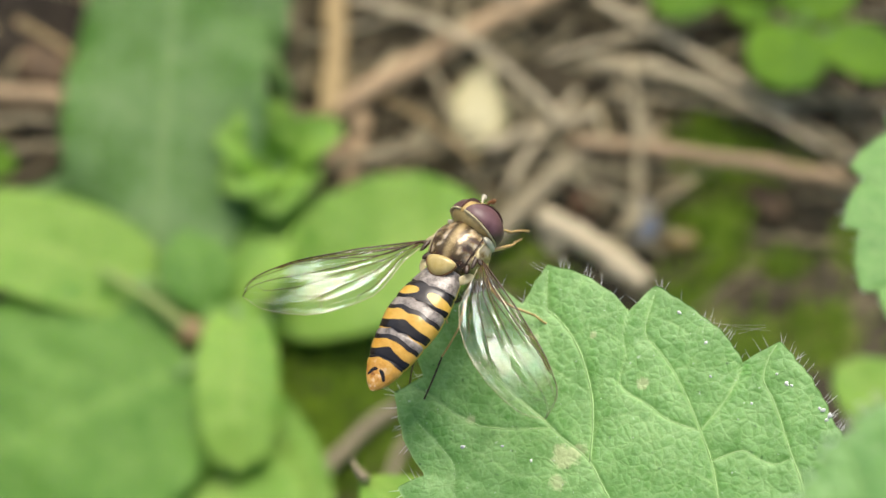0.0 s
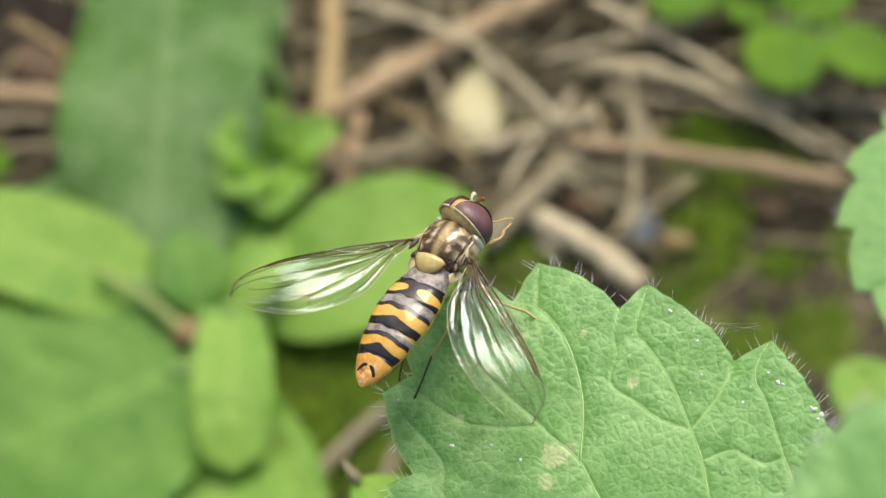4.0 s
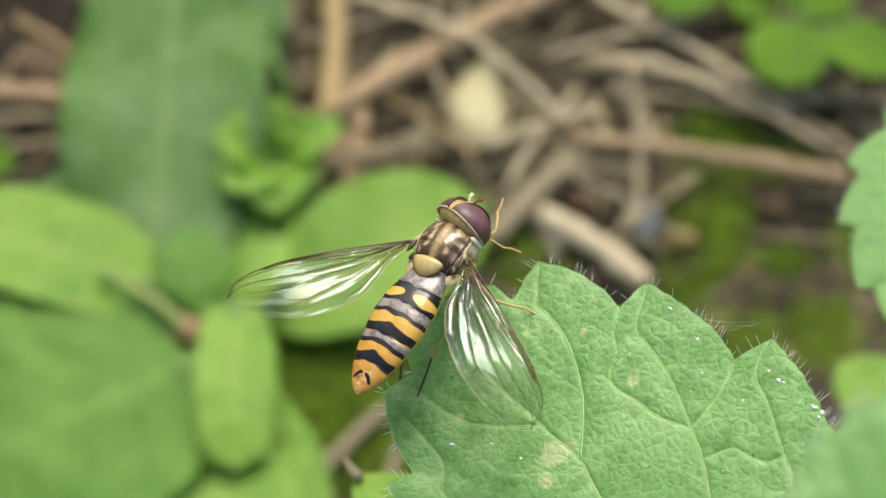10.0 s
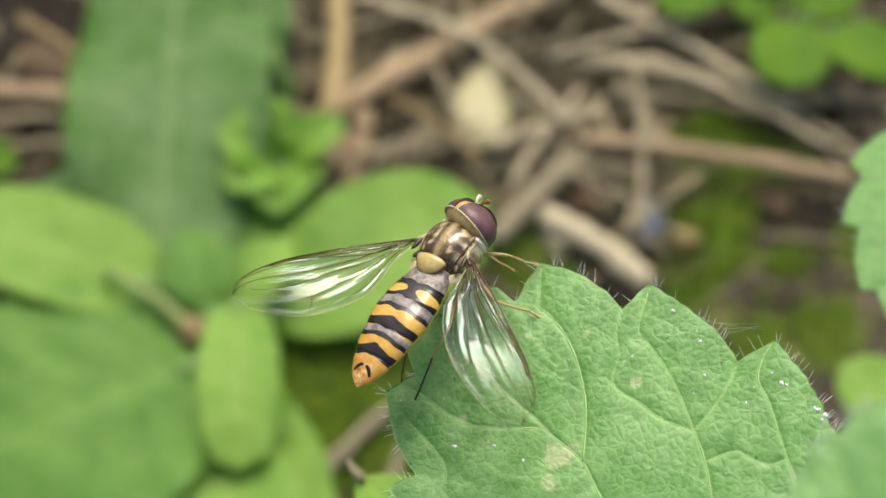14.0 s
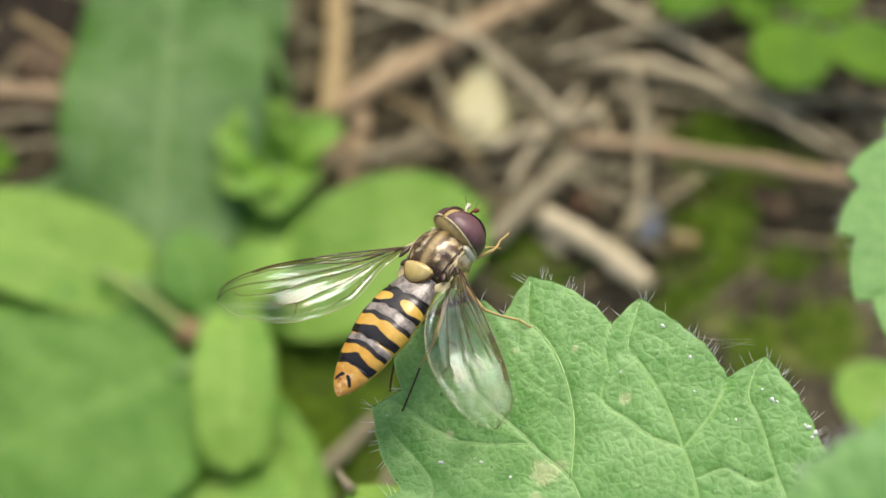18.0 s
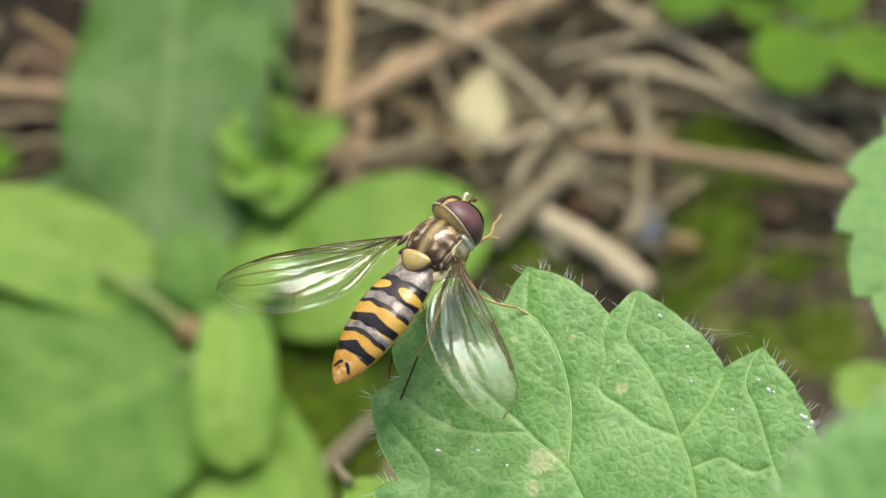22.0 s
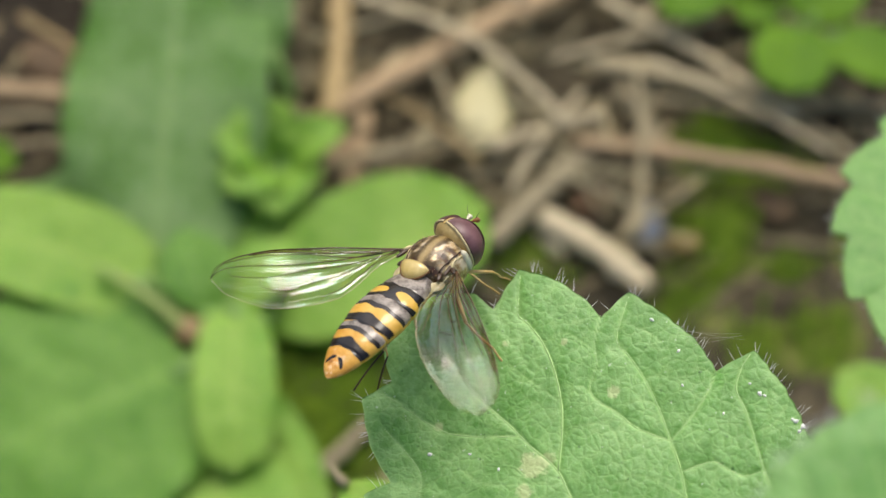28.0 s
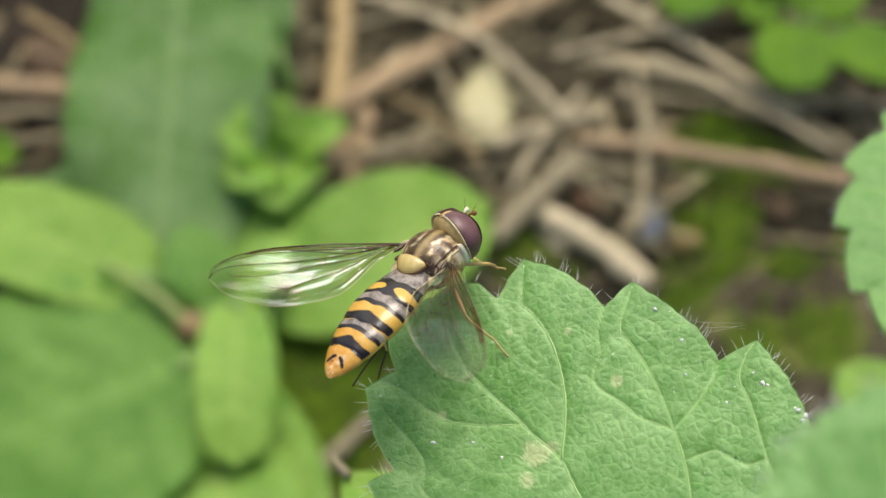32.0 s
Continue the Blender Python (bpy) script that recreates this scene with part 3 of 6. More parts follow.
def low_plants():
    root = (-27, 35.5, 0)
    weed = thing("broadleaf_weed", pose(*(c * MM for c in root)), "low rosette weed with broad yellow-green oval leaves", "weed")
    B, D = M_BROAD, M_BROAD_DARK
    leaf_on(weed, (-30.5, 39.4, 7), (-56.0, 46.8, 8), 12.6, B, "oval yellow-green leaf", root, fold=0.06, arch=0.08, seed=1, blunt=2.4, widest=0.4)
    leaf_on(weed, (-25.6, 30.0, 7), (-55.0, 14.5, 6), 29.0, D, "large oval mid-green leaf", root, fold=0.05, arch=0.06, seed=2, blunt=2.0, wave=0.6, widest=0.42)
    leaf_on(weed, (-21.3, 36.0, 8), (-20.2, 18.2, 9), 8.3, B, "oblong pale yellow-green leaf", root, fold=0.06, arch=0.08, seed=3, blunt=3.2, roll=-6)
    leaf_on(weed, (-19.4, 30.0, 3), (-12.6, 9.0, 4), 8.2, B, "yellow-green leaf under another", root, fold=0.1, arch=0.06, seed=4, blunt=1.6, widest=0.55)
    leaf_on(weed, (-19.4, 37.4, 2.5), (4.2, 50.6, 4.5), 16.5, B, "broad pale green leaf", root, fold=0.08, arch=0.08, seed=5, blunt=1.7, widest=0.55, roll=8)
    leaf_on(weed, (-25.5, 42.0, 2.6), (-9.0, 51.5, 3.0), 9.5, B, "yellow-green leaf under another", root, fold=0.1, arch=0.06, seed=54, blunt=1.8)
    leaf_on(weed, (-24.6, 31.5, 2), (-25.5, 10.0, 3), 15.0, D, "mid-green leaf under others", root, fold=0.1, arch=0.06, seed=51, blunt=1.5)
    leaf_on(weed, (-24.0, 24.0, 5.5), (-17.5, 2.0, 6.5), 15.0, B, "mid-green leaf under others", root, fold=0.1, arch=0.05, seed=53, blunt=1.5)
    leaf_on(weed, (-28.6, 36.0, 3), (-52.0, 34.5, 3), 11.0, D, "mid-green leaf under others", root, fold=0.1, arch=0.05, seed=52, blunt=1.5)
    leaf_on(weed, (-24.0, 35.4, 7), (-27.5, 45.5, 8), 7.6, D, "small young leaf", root, fold=0.2, arch=0.1, seed=6)
    leaf_on(weed, (-22.6, 36.0, 6), (-16.5, 45.0, 7), 6.6, B, "small young leaf", root, fold=0.2, arch=0.1, seed=61)
    # stalk that runs out from the heart of the rosette
    inv = weed.matrix_basis.inverted()
    part("leaf_stalk", tube([inv @ (Vector(p) * MM) for p in curve_points([(-25.6, 32.8, 8.0), (-29.5, 36.2, 9.2), (-35.5, 40.0, 9.6)], 12)], [MM * (0.85 - 0.04 * k) for k in range(12)], 8, "leaf_stalk"), M_PALE_STALK, weed, "pale green leaf stalk")
    heart = part("heart", ellipsoid((2.0, 1.5, 1.2), 14, 18, lambda p: p * (1 + 0.2 * bumpy(p.x * 2, p.y * 2, p.z * 2)), "heart"), M_HEART, weed, "reddish brown heart of the rosette")
    heart.matrix_basis = inv @ pose(-25.8 * MM, 33.4 * MM, 8.0 * MM, 0, 0, -40)

    root = (-29.8, 38.5, 0)
    dock = thing("dock_plant", pose(*(c * MM for c in root)), "dock plant with a large blue-green wavy leaf", "weed")
    leaf_on(dock, (-30.6, 36.0, 4), (-30.2, 98.0, 7), 22.6, M_DOCK, "large blue-green leaf with a pale midrib", root, fold=0.03, arch=0.05, wave=2.2, waves=2.2, blunt=1.5, seed=8, widest=0.47, stalk=1.3, laterals=5)
    leaf_on(dock, (-26.0, 44.0, 3), (-50.0, 50.5, 3), 15.0, M_DOCK, "smaller blue-green leaf", root, fold=0.06, arch=0.06, wave=0.8, seed=9, blunt=1.4)

    root = (-17.5, 66, 0)
    side = thing("grey_green_weed", pose(*(c * MM for c in root)), "small weed with a narrow grey-green leaf", "weed")
    leaf_on(side, (-19.2, 69.6, 5), (-22.2, 86.0, 8), 6.2, M_DOCK, "narrow grey-green leaf", root, fold=0.2, seed=10, blunt=1.3)

    root = (-21.4, 56, 0)
    young = thing("seedling", pose(*(c * MM for c in root)), "bright green seedling with cupped young leaves", "seedling")
    heart = Vector((-18.1, 55.6, 5))
    for k, (turn, reach, wide, high) in enumerate(((168, 6.4, 7.6, 9), (118, 6.8, 7.4, 9), (62, 4.4, 5.4, 8), (20, 7.4, 5.6, 9), (-35, 5.6, 5.4, 7), (-88, 7.4, 7.6, 7), (222, 7.0, 7.6, 8))):
        d = Vector((math.cos(math.radians(turn)), math.sin(math.radians(turn)), 0))
        b, t = heart + d * 0.9, heart + d * reach
        leaf_on(young, (b.x, b.y, 4.5), (t.x, t.y, high), wide, M_BROAD, "cupped bright green leaf", root, fold=0.25, arch=0.16, seed=11 + k, blunt=1.7, stalk=0.5)

    root = (41.5, 71.5, 0)
    clover = thing("clover_plant", pose(*(c * MM for c in root)), "clover plant with round fresh green leaves", "clover")
    for k, (b, t, w) in enumerate((((39.4, 72.4, 8), (37.6, 63.0, 9), 9.0), ((43.6, 71.2, 8), (50.4, 65.0, 9), 7.6), ((41.4, 73.0, 8), (44.4, 81.0, 9), 9.4))):
        leaf_on(clover, b, t, w, M_CLOVER, "round fresh green leaf", root, fold=0.06, arch=0.06, seed=20 + k, blunt=2.4, laterals=9, stalk=0.6)
    root = (33.5, 79.5, 0)
    clover = thing("clover_plant", pose(*(c * MM for c in root)), "clover plant with round fresh green leaves", "clover")
    for k, (b, t, w) in enumerate((((32.0, 80.6, 7), (24.8, 74.6, 8), 7.8), ((35.8, 80.6, 4), (36.2, 75.0, 5), 5.6), ((34.5, 80.5, 6), (39.5, 86, 7), 7.5))):
        leaf_on(clover, b, t, w, M_CLOVER, "round fresh green leaf", root, fold=0.06, arch=0.06, seed=30 + k, blunt=2.4, laterals=9, stalk=0.6)

    for root, b, t, w, m, s in (((-42, 85, 0), (-41.5, 81.6, 4), (-37.6, 75.6, 4), 3.8, M_TAN, 40), ((-57, 57, 0), (-54, 56.7, 4), (-47.2, 56.6, 4), 5.2, M_CLOVER, 41)):
        p = thing("weed_seedling", pose(*(c * MM for c in root)), "small seedling leaf at the edge of bare soil", "seedling")
        leaf_on(p, b, t, w, m, "small leaf", root, seed=s, blunt=1.4)
    root = (47, 8, 0)
    p = thing("weed_seedling", pose(*(c * MM for c in root)), "soft yellow-green weed leaf on a tall stalk", "weed")
    leaf_on(p, (45.5, 12.5, 20), (36.6, 22.4, 22), 8.6, M_BROAD, "yellow-green oval leaf", root, seed=42, blunt=1.6)


low_plants()


# ---- hairy herb with the leaf that the fly sits on ----
# outline round the leaf's middle: angle in degrees, radius in mm
HERB_EDGE = [
    (3.9, 8.1), (14.8, 8.9), (23.5, 8.85), (32.6, 9.1), (41.1, 9.3), (50.2, 9.6), (55.5, 7.9), (64.0, 8.7), (75.4, 9.5), (85.6, 10.45),
    (92.9, 9.25), (96.4, 10.2), (101.6, 11.3), (109.2, 12.6), (115.0, 11.7), (118.3, 11.3), (119.8, 12.5), (125.9, 13.1), (134.0, 13.4),
    (141.7, 13.2), (145.9, 12.1), (151.9, 12.85), (157.3, 12.1), (162.8, 11.2), (168.1, 10.2), (171.9, 11.3), (179.0, 10.4), (189.8, 9.1),
    (211.3, 7.9), (247.8, 7.2), (281.7, 9.1), (295.3, 10.5), (303.3, 10.9), (321.4, 10.3), (343.2, 10.2), (356.9, 9.8)]
HERB_VEINS = [
    [(4.5, -9.5), (1.0, -3.9), (-1.6, 0.3), (-2.5, 2.2), (-3.7, 3.4), (-4.6, 4.4), (-5.7, 5.5), (-6.9, 6.9), (-7.6, 8.6)],
    [(-2.5, 2.2), (-2.3, 3.9), (-2.3, 5.3), (-2.6, 6.9), (-3.1, 8.2), (-3.8, 9.2), (-4.2, 9.7), (-4.1, 11.6)],
    [(4.5, -9.5), (3.4, -3.1), (3.0, 0.1), (2.8, 1.9), (2.4, 3.4), (1.9, 5.0), (1.3, 6.4), (0.7, 7.4), (0.2, 8.2), (0.8, 10.2)],
    [(4.5, -9.5), (6.7, -2.8), (6.6, 0.4), (6.2, 2.2), (5.7, 4.5), (5.3, 5.6), (5.6, 6.6), (6.0, 7.2)],
    [(2.4, 3.4), (3.5, 4.7), (4.2, 5.8), (4.4, 6.3)], [(2.4, 3.4), (1.0, 4.0), (0.2, 4.7), (-1.0, 5.7), (-0.7, 7.1), (-0.8, 8.1), (-0.5, 9.4)],
    [(-4.2, 3.9), (-6.0, 4.0), (-7.5, 4.3), (-8.8, 5.1), (-9.7, 5.8), (-10.6, 6.3)],
    [(0.0, -2.3), (-4.5, -1.2), (-8.3, 0.7), (-8.6, 2.3), (-9.0, 3.1), (-10.3, 4.6)],
    [(2.8, 2.0), (4.1, 2.4), (4.8, 2.0), (5.5, 1.7), (6.2, 1.9)]]
# fine side veins that net the tissue between the main ones
HERB_VEINLETS = [
    [(-3.0, 1.7), (-5.5, 1.7), (-6.8, 2.5), (-7.4, 2.9), (-8.8, 3.6)], [(-6.0, 4.0), (-7.0, 3.2), (-8.0, 2.0)], [(-8.6, 2.0), (-9.9, 2.1)],
    [(-2.3, 5.3), (-3.8, 6.5), (-4.8, 7.3)], [(-2.3, 3.9), (-0.8, 4.3), (0.0, 3.8), (0.4, 1.8), (0.1, 1.0)], [(0.4, 1.9), (1.6, 1.7), (2.9, 0.9)],
    [(-2.3, 5.0), (-1.5, 6.0), (-1.0, 5.7)], [(4.4, 6.3), (3.8, 6.7), (3.0, 6.3), (1.3, 6.4)], [(-3.1, 8.2), (-2.0, 8.5), (-0.7, 7.6)],
    [(1.9, 5.0), (1.1, 5.3), (0.5, 5.1)], [(0.4, 9.1), (1.5, 8.5), (2.2, 7.9)], [(6.0, 3.6), (6.8, 3.9), (7.4, 4.7)], [(5.6, 6.1), (7.0, 5.2)]]


def toothed_edge(long, wide, teeth, depth, start=0.0, lean=0.35):
    """An oval outline with forward-leaning teeth: angle in degrees, radius in mm."""
    edge = []
    for k in range(teeth):
        for share, cut in ((0.0, 1.0), (0.35, 0.45), (lean + 0.3, 0.1), (0.9, -0.1)):
            a = start + (k + share) * 360 / teeth
            c, q = math.cos(math.radians(a)) / long, math.sin(math.radians(a)) / wide
            edge.append((a, 1 / math.hypot(c, q) - depth * cut))
    return edge


def feather_veins(long, wide, pairs):
    """A midrib along x and side veins that leave it in pairs."""
    veins = [[(-long, 0), (0, 0.1), (long * 0.95, 0)]]
    for k in range(pairs):
        x = long * (-0.75 + 1.35 * k / pairs)
        reach = wide * math.sqrt(max(0.05, 1 - ((x + 0.3 * long) / long) ** 2)) * 0.85
        for side in (1, -1):
            veins.append([(x, 0), (x + 0.18 * long, side * reach * 0.55), (x + 0.3 * long, side * reach)])
    return veins


def palmate_blade(name, edge, veins, na=640, nr=130, thick=0.22, quilt=0.16, droop=0.25, seed=0.0, blotches=()):
    """A toothed palmate blade round its middle, in mm, with sunken veins and quilted tissue between them."""
    angles = np.radians([a for a, _ in edge] + [edge[0][0] + 360])
    radius = np.array([r for _, r in edge] + [edge[0][1]])
    th = np.linspace(angles[0], angles[-1], na, endpoint=False)
    r_edge = np.interp(th, angles, radius) + 0.05 * np.sin(th * 61) * np.sin(th * 23)
    rr = np.linspace(0.0, 1.0, nr) ** 0.9
    x = np.outer(rr, r_edge * np.cos(th)).ravel()
    y = np.outer(rr, r_edge * np.sin(th)).ravel()
    frac = np.repeat(rr, na)
    dist = np.full(x.shape, 99.0)
    mask = np.zeros(x.shape)
    fine_dist = np.full(x.shape, 99.0)
    for k, v in enumerate(list(veins) + (HERB_VEINLETS if blotches else [])):
        line = curve_points(v, 26)
        for i, (p, q) in enumerate(zip(line[:-1], line[1:])):
            d = q - p
            u = np.clip(((x - p[0]) * d[0] + (y - p[1]) * d[1]) / (d @ d), 0, 1)
            dd = np.hypot(x - p[0] - u * d[0], y - p[1] - u * d[1])
            if k >= len(veins):
                fine_dist = np.minimum(fine_dist, dd)
                mask = np.maximum(mask, 0.55 * np.clip(1.25 - dd / 0.07, 0, 1))
                continue
            dist = np.minimum(dist, dd)
            w = (0.11 if k < 4 else 0.085) * (1.15 - 0.55 * i / 25)
            mask = np.maximum(mask, np.clip(1.25 - dd / w, 0, 1))
    z = quilt * (0.35 * (1 - np.exp(-dist / 0.1)) + 0.9 * (1 - np.exp(-dist / 1.5)) + 0.12 * (1 - np.exp(-fine_dist / 0.14))) - droop * frac ** 4
    z += np.array([0.03 * bumpy(a / 1.3, b / 1.3, seed) + 0.006 * bumpy(a / 0.35, b / 0.35, seed + 4) for a, b in zip(x, y)]) * np.clip(dist / 0.4, 0.15, 1)
    z += np.array([0.3 * bumpy(a / 7, b / 7, seed + 9) for a, b in zip(x, y)])
    mask = np.maximum(mask, 0.6 * np.clip((frac - 0.982) / 0.01, 0, 1))
    top = np.column_stack([x, y, z]) * MM
    low = top - np.array([0, 0, thick * MM])
    n = len(top)
    faces = grid_faces(nr, na, True) + grid_faces(nr, na, True, n, True)
    for j in range(na):
        a, b = (nr - 1) * na + j, (nr - 1) * na + (j + 1) % na
        faces.append((a, a + n, b + n, b))
    vein = np.concatenate([mask, mask])
    blotch = np.zeros(len(x))
    for a, b, r in blotches:
        blotch = np.maximum(blotch, np.exp(-((x - a) ** 2 + (y - b) ** 2) / r ** 2))
    return mesh_from(name, np.vstack([top, low]), faces, {"vein": vein, "blotch": np.concatenate([blotch, blotch])}), np.column_stack([r_edge * np.cos(th), r_edge * np.sin(th), z[-na:]]), th


def edge_hairs(name, rim, count, length, seed, span=None):
    """Fine bristles round a leaf's edge, and down on its face."""
    rnd = random.Random(seed)
    verts, faces = [], []
    n = len(rim)
    for _ in range(count):
        j = rnd.randrange(n)
        p = Vector(rim[j])
        t = (Vector(rim[(j + 2) % n]) - Vector(rim[j - 2])).normalized()
        out = Vector((t.y, -t.x, 0))
        d = (out + t * rnd.uniform(-0.1, 0.7) + Vector((0, 0, rnd.uniform(0.0, 0.7)))).normalized()
        l = length * rnd.uniform(0.45, 1.15)
        side, s = d.cross(Vector((0, 0, 1))).normalized(), len(verts)
        up = side.cross(d)
        bendv = Vector((0, 0, rnd.uniform(-0.2, 0.25)))
        for u, r in ((0, 0.014), (0.5, 0.01)):
            c = p + d * (l * u) + bendv * (l * u * u)
            for k in range(3):
                verts.append((c + side * (r * math.cos(k * 2.094)) + up * (r * math.sin(k * 2.094))) * MM)
        verts.append((p + d * l + bendv * l) * MM)
        for k in range(3):
            faces += [(s + k, s + (k + 1) % 3, s + 3 + (k + 1) % 3, s + 3 + k), (s + 3 + k, s + 3 + (k + 1) % 3, s + 6)]
    return mesh_from(name, verts, faces)


# pale diseased blotches and white dust on the large leaf: place in mm
HERB_BLOTCHES = [(-3.6, 2.5, 0.8), (-4.0, 1.3, 0.5), (-3.0, 2.7, 0.5), (0.0, 5.7, 0.4), (-4.7, 8.2, 0.25), (-2.1, 8.1, 0.25), (-7.8, 4.6, 0.3)]
DUST = [(8.0, 3.7, 0.1), (7.75, 3.95, 0.09), (7.85, 3.5, 0.07), (7.6, 4.05, 0.06), (6.3, 5.3, 0.09), (6.5, 5.2, 0.06), (2.9, 7.5, 0.07), (1.8, 9.0, 0.08), (3.0, 5.9, 0.05),
        (4.7, 4.5, 0.05), (5.9, 5.8, 0.05), (-8.2, 3.3, 0.08), (-6.4, 3.2, 0.06), (-5.1, 2.4, 0.06)]


def herb_leaf(plant, m, label, scale=1.0, seed=0.0, hairs=300, material=None, parts=True, edge=HERB_EDGE, veins=HERB_VEINS):
    me, rim, th = palmate_blade("leaf", edge, veins, seed=seed, blotches=HERB_BLOTCHES if parts else (), na=640 if parts else 300, nr=130 if parts else 50)
    blade = part("leaf", me, material or M_HERB, plant, label)
    blade.matrix_basis = plant.matrix_basis.inverted() @ m @ Matrix.Scale(scale, 4)
    if parts:
        top = np.empty(len(me.vertices) * 3, dtype=np.float32)
        me.vertices.foreach_get("co", top)
        top = top.reshape(-1, 3)[:len(me.vertices) // 2]
        for k, v in enumerate(HERB_VEINS):
            pts = []
            for q in curve_points(v, 34):
                at = np.argmin((top[:, 0] - q[0] * MM) ** 2 + (top[:, 1] - q[1] * MM) ** 2)
                pts.append(Vector((q[0] * MM, q[1] * MM, float(top[at, 2]))))
            r = 0.055 if k < 4 else 0.03
            part("vein", tube(pts, [MM * r * (1 - 0.6 * i / 33) for i in range(34)], 6, "vein", 0.5), M_LEAF_VEIN, blade, "pale leaf vein")
        rnd = random.Random(12)
        for a, b, r in DUST:
            at = np.argmin((top[:, 0] - a * MM) ** 2 + (top[:, 1] - b * MM) ** 2)
            speck = part("dust_speck", ellipsoid((r * 1.3, r, r * 0.6), 6, 8, lambda p: p * rnd.uniform(0.7, 1.2), "dust_speck"), M_HAIR, blade, "white dust speck")
            speck.matrix_basis = pose(a * MM, b * MM, float(top[at, 2]) + r * 0.3 * MM, 0, 0, rnd.uniform(0, 180))
    if hairs:
        h = part("leaf_hairs", edge_hairs("leaf_hairs", rim, hairs, 0.66, 3 + int(seed)), M_HAIR, blade, "fine white bristles along the leaf edge")
        h["kind"] = "stuff"
    return blade


M_LEAF_VEIN = plain("pale_leaf_vein", lin(150, 192, 110), lin(170, 206, 130), 2, 0.5, 0.02)
HERB_FOOT = Vector((0.0215, -0.045, 0.0))
herb = thing("hairy_herb", Matrix.Translation(HERB_FOOT), "hairy green herb with toothed lobed leaves", "herb")
MAIN = pose(0.00815, -0.02168, 0.09753, 6.882, -10.467, -1.256)
main_leaf = herb_leaf(herb, MAIN, "toothed hairy green leaf with sunken pale veins")


def herb_stem(plant, foot, top, joints):
    """A square-ish hairy stem with stalks to its leaves; all places in metres."""
    inv = plant.matrix_basis.inverted()
    pts = [inv @ Vector(p) for p in curve_points([foot, (Vector(foot) * 0.45 + Vector(top) * 0.55 + Vector((0.002, 0.001, 0))), top], 16)]
    part("stem", tube(pts, [0.0013 - 0.00003 * i for i in range(16)], 10, "stem"), M_STALK, plant)
    for start, end in joints:
        s, e = Vector(start), Vector(end)
        mid = (s + e) / 2 + Vector((0, 0, -0.004))
        part("leaf_stalk", tube([inv @ Vector(p) for p in curve_points([s, mid, e], 12)], 0.0006, 8, "leaf_stalk"), M_STALK, plant)


main_base = MAIN @ Vector((0.0045, -0.0095, -0.0002))
FRONT = pose(0.01390, -0.03010, 0.11900, 8, -8, 38)
front_leaf = herb_leaf(herb, FRONT, "smaller toothed leaf above the larger one", 1.0, 11.0, 160, M_HERB, False,
                       toothed_edge(4.6, 3.3, 13, 0.16, 8), feather_veins(4.6, 3.3, 5))
TIP = Matrix.Translation((-0.0005, -0.0155, 0.0715)) @ pose(0, 0, 0, 0, 0, 60)
herb_stem(herb, (0.0215, -0.045, 0), (0.019, -0.039, 0.113),
          [((0.0192, -0.0392, 0.088), main_base), ((0.019, -0.039, 0.112), FRONT @ Vector((0.0043, -0.0002, -0.0001)))])


def young_leaf(plant):
    """The small pale leaf with a withered brown tip that shows below the large leaf."""
    b, t = (1.6, -16.5, 70.0), (-5.4, -9.4, 72.0)
    leaf_on(plant, b, t, 5.6, M_BROAD, "small pale green leaf with a withered brown tip", None, fold=0.3, arch=0.12, seed=50)
    inv = plant.matrix_basis.inverted()
    pts = [inv @ (Vector(p) * MM) for p in ((-5.1, -9.7, 72.0), (-5.45, -9.35, 72.1), (-5.75, -9.0, 72.2), (-6.0, -8.6, 72.5))]
    part("withered_tip", tube(pts, [0.3 * MM, 0.3 * MM, 0.2 * MM, 0.1 * MM], 8, "withered_tip"), M_GREY, plant, "withered brown leaf tip")
    st = [inv @ Vector(p) for p in curve_points([(0.0206, -0.0425, 0.05), (0.011, -0.03, 0.06), (0.0016, -0.0165, 0.07)], 12)]
    part("leaf_stalk", tube(st, 0.0005, 8, "leaf_stalk"), M_STALK, plant)


young_leaf(herb)

side_herb = thing("hairy_herb", pose(0.060, 0.012, 0), "hairy green herb with a pale toothed leaf, out of focus", "herb")
SIDE = pose(0.0318, 0.0030, 0.079, 4, 6, 82)
herb_leaf(side_herb, SIDE, "pale toothed leaf", 1.0, 23.0, 200, M_HERB_FAR, False, toothed_edge(11.0, 8.6, 12, 0.9, 9), feather_veins(11.0, 8.6, 6))
herb_stem(side_herb, (0.060, 0.012, 0), (0.0595, 0.011, 0.086), [((0.0595, 0.011, 0.076), SIDE @ Vector((-0.0102, 0, -0.0002)))])


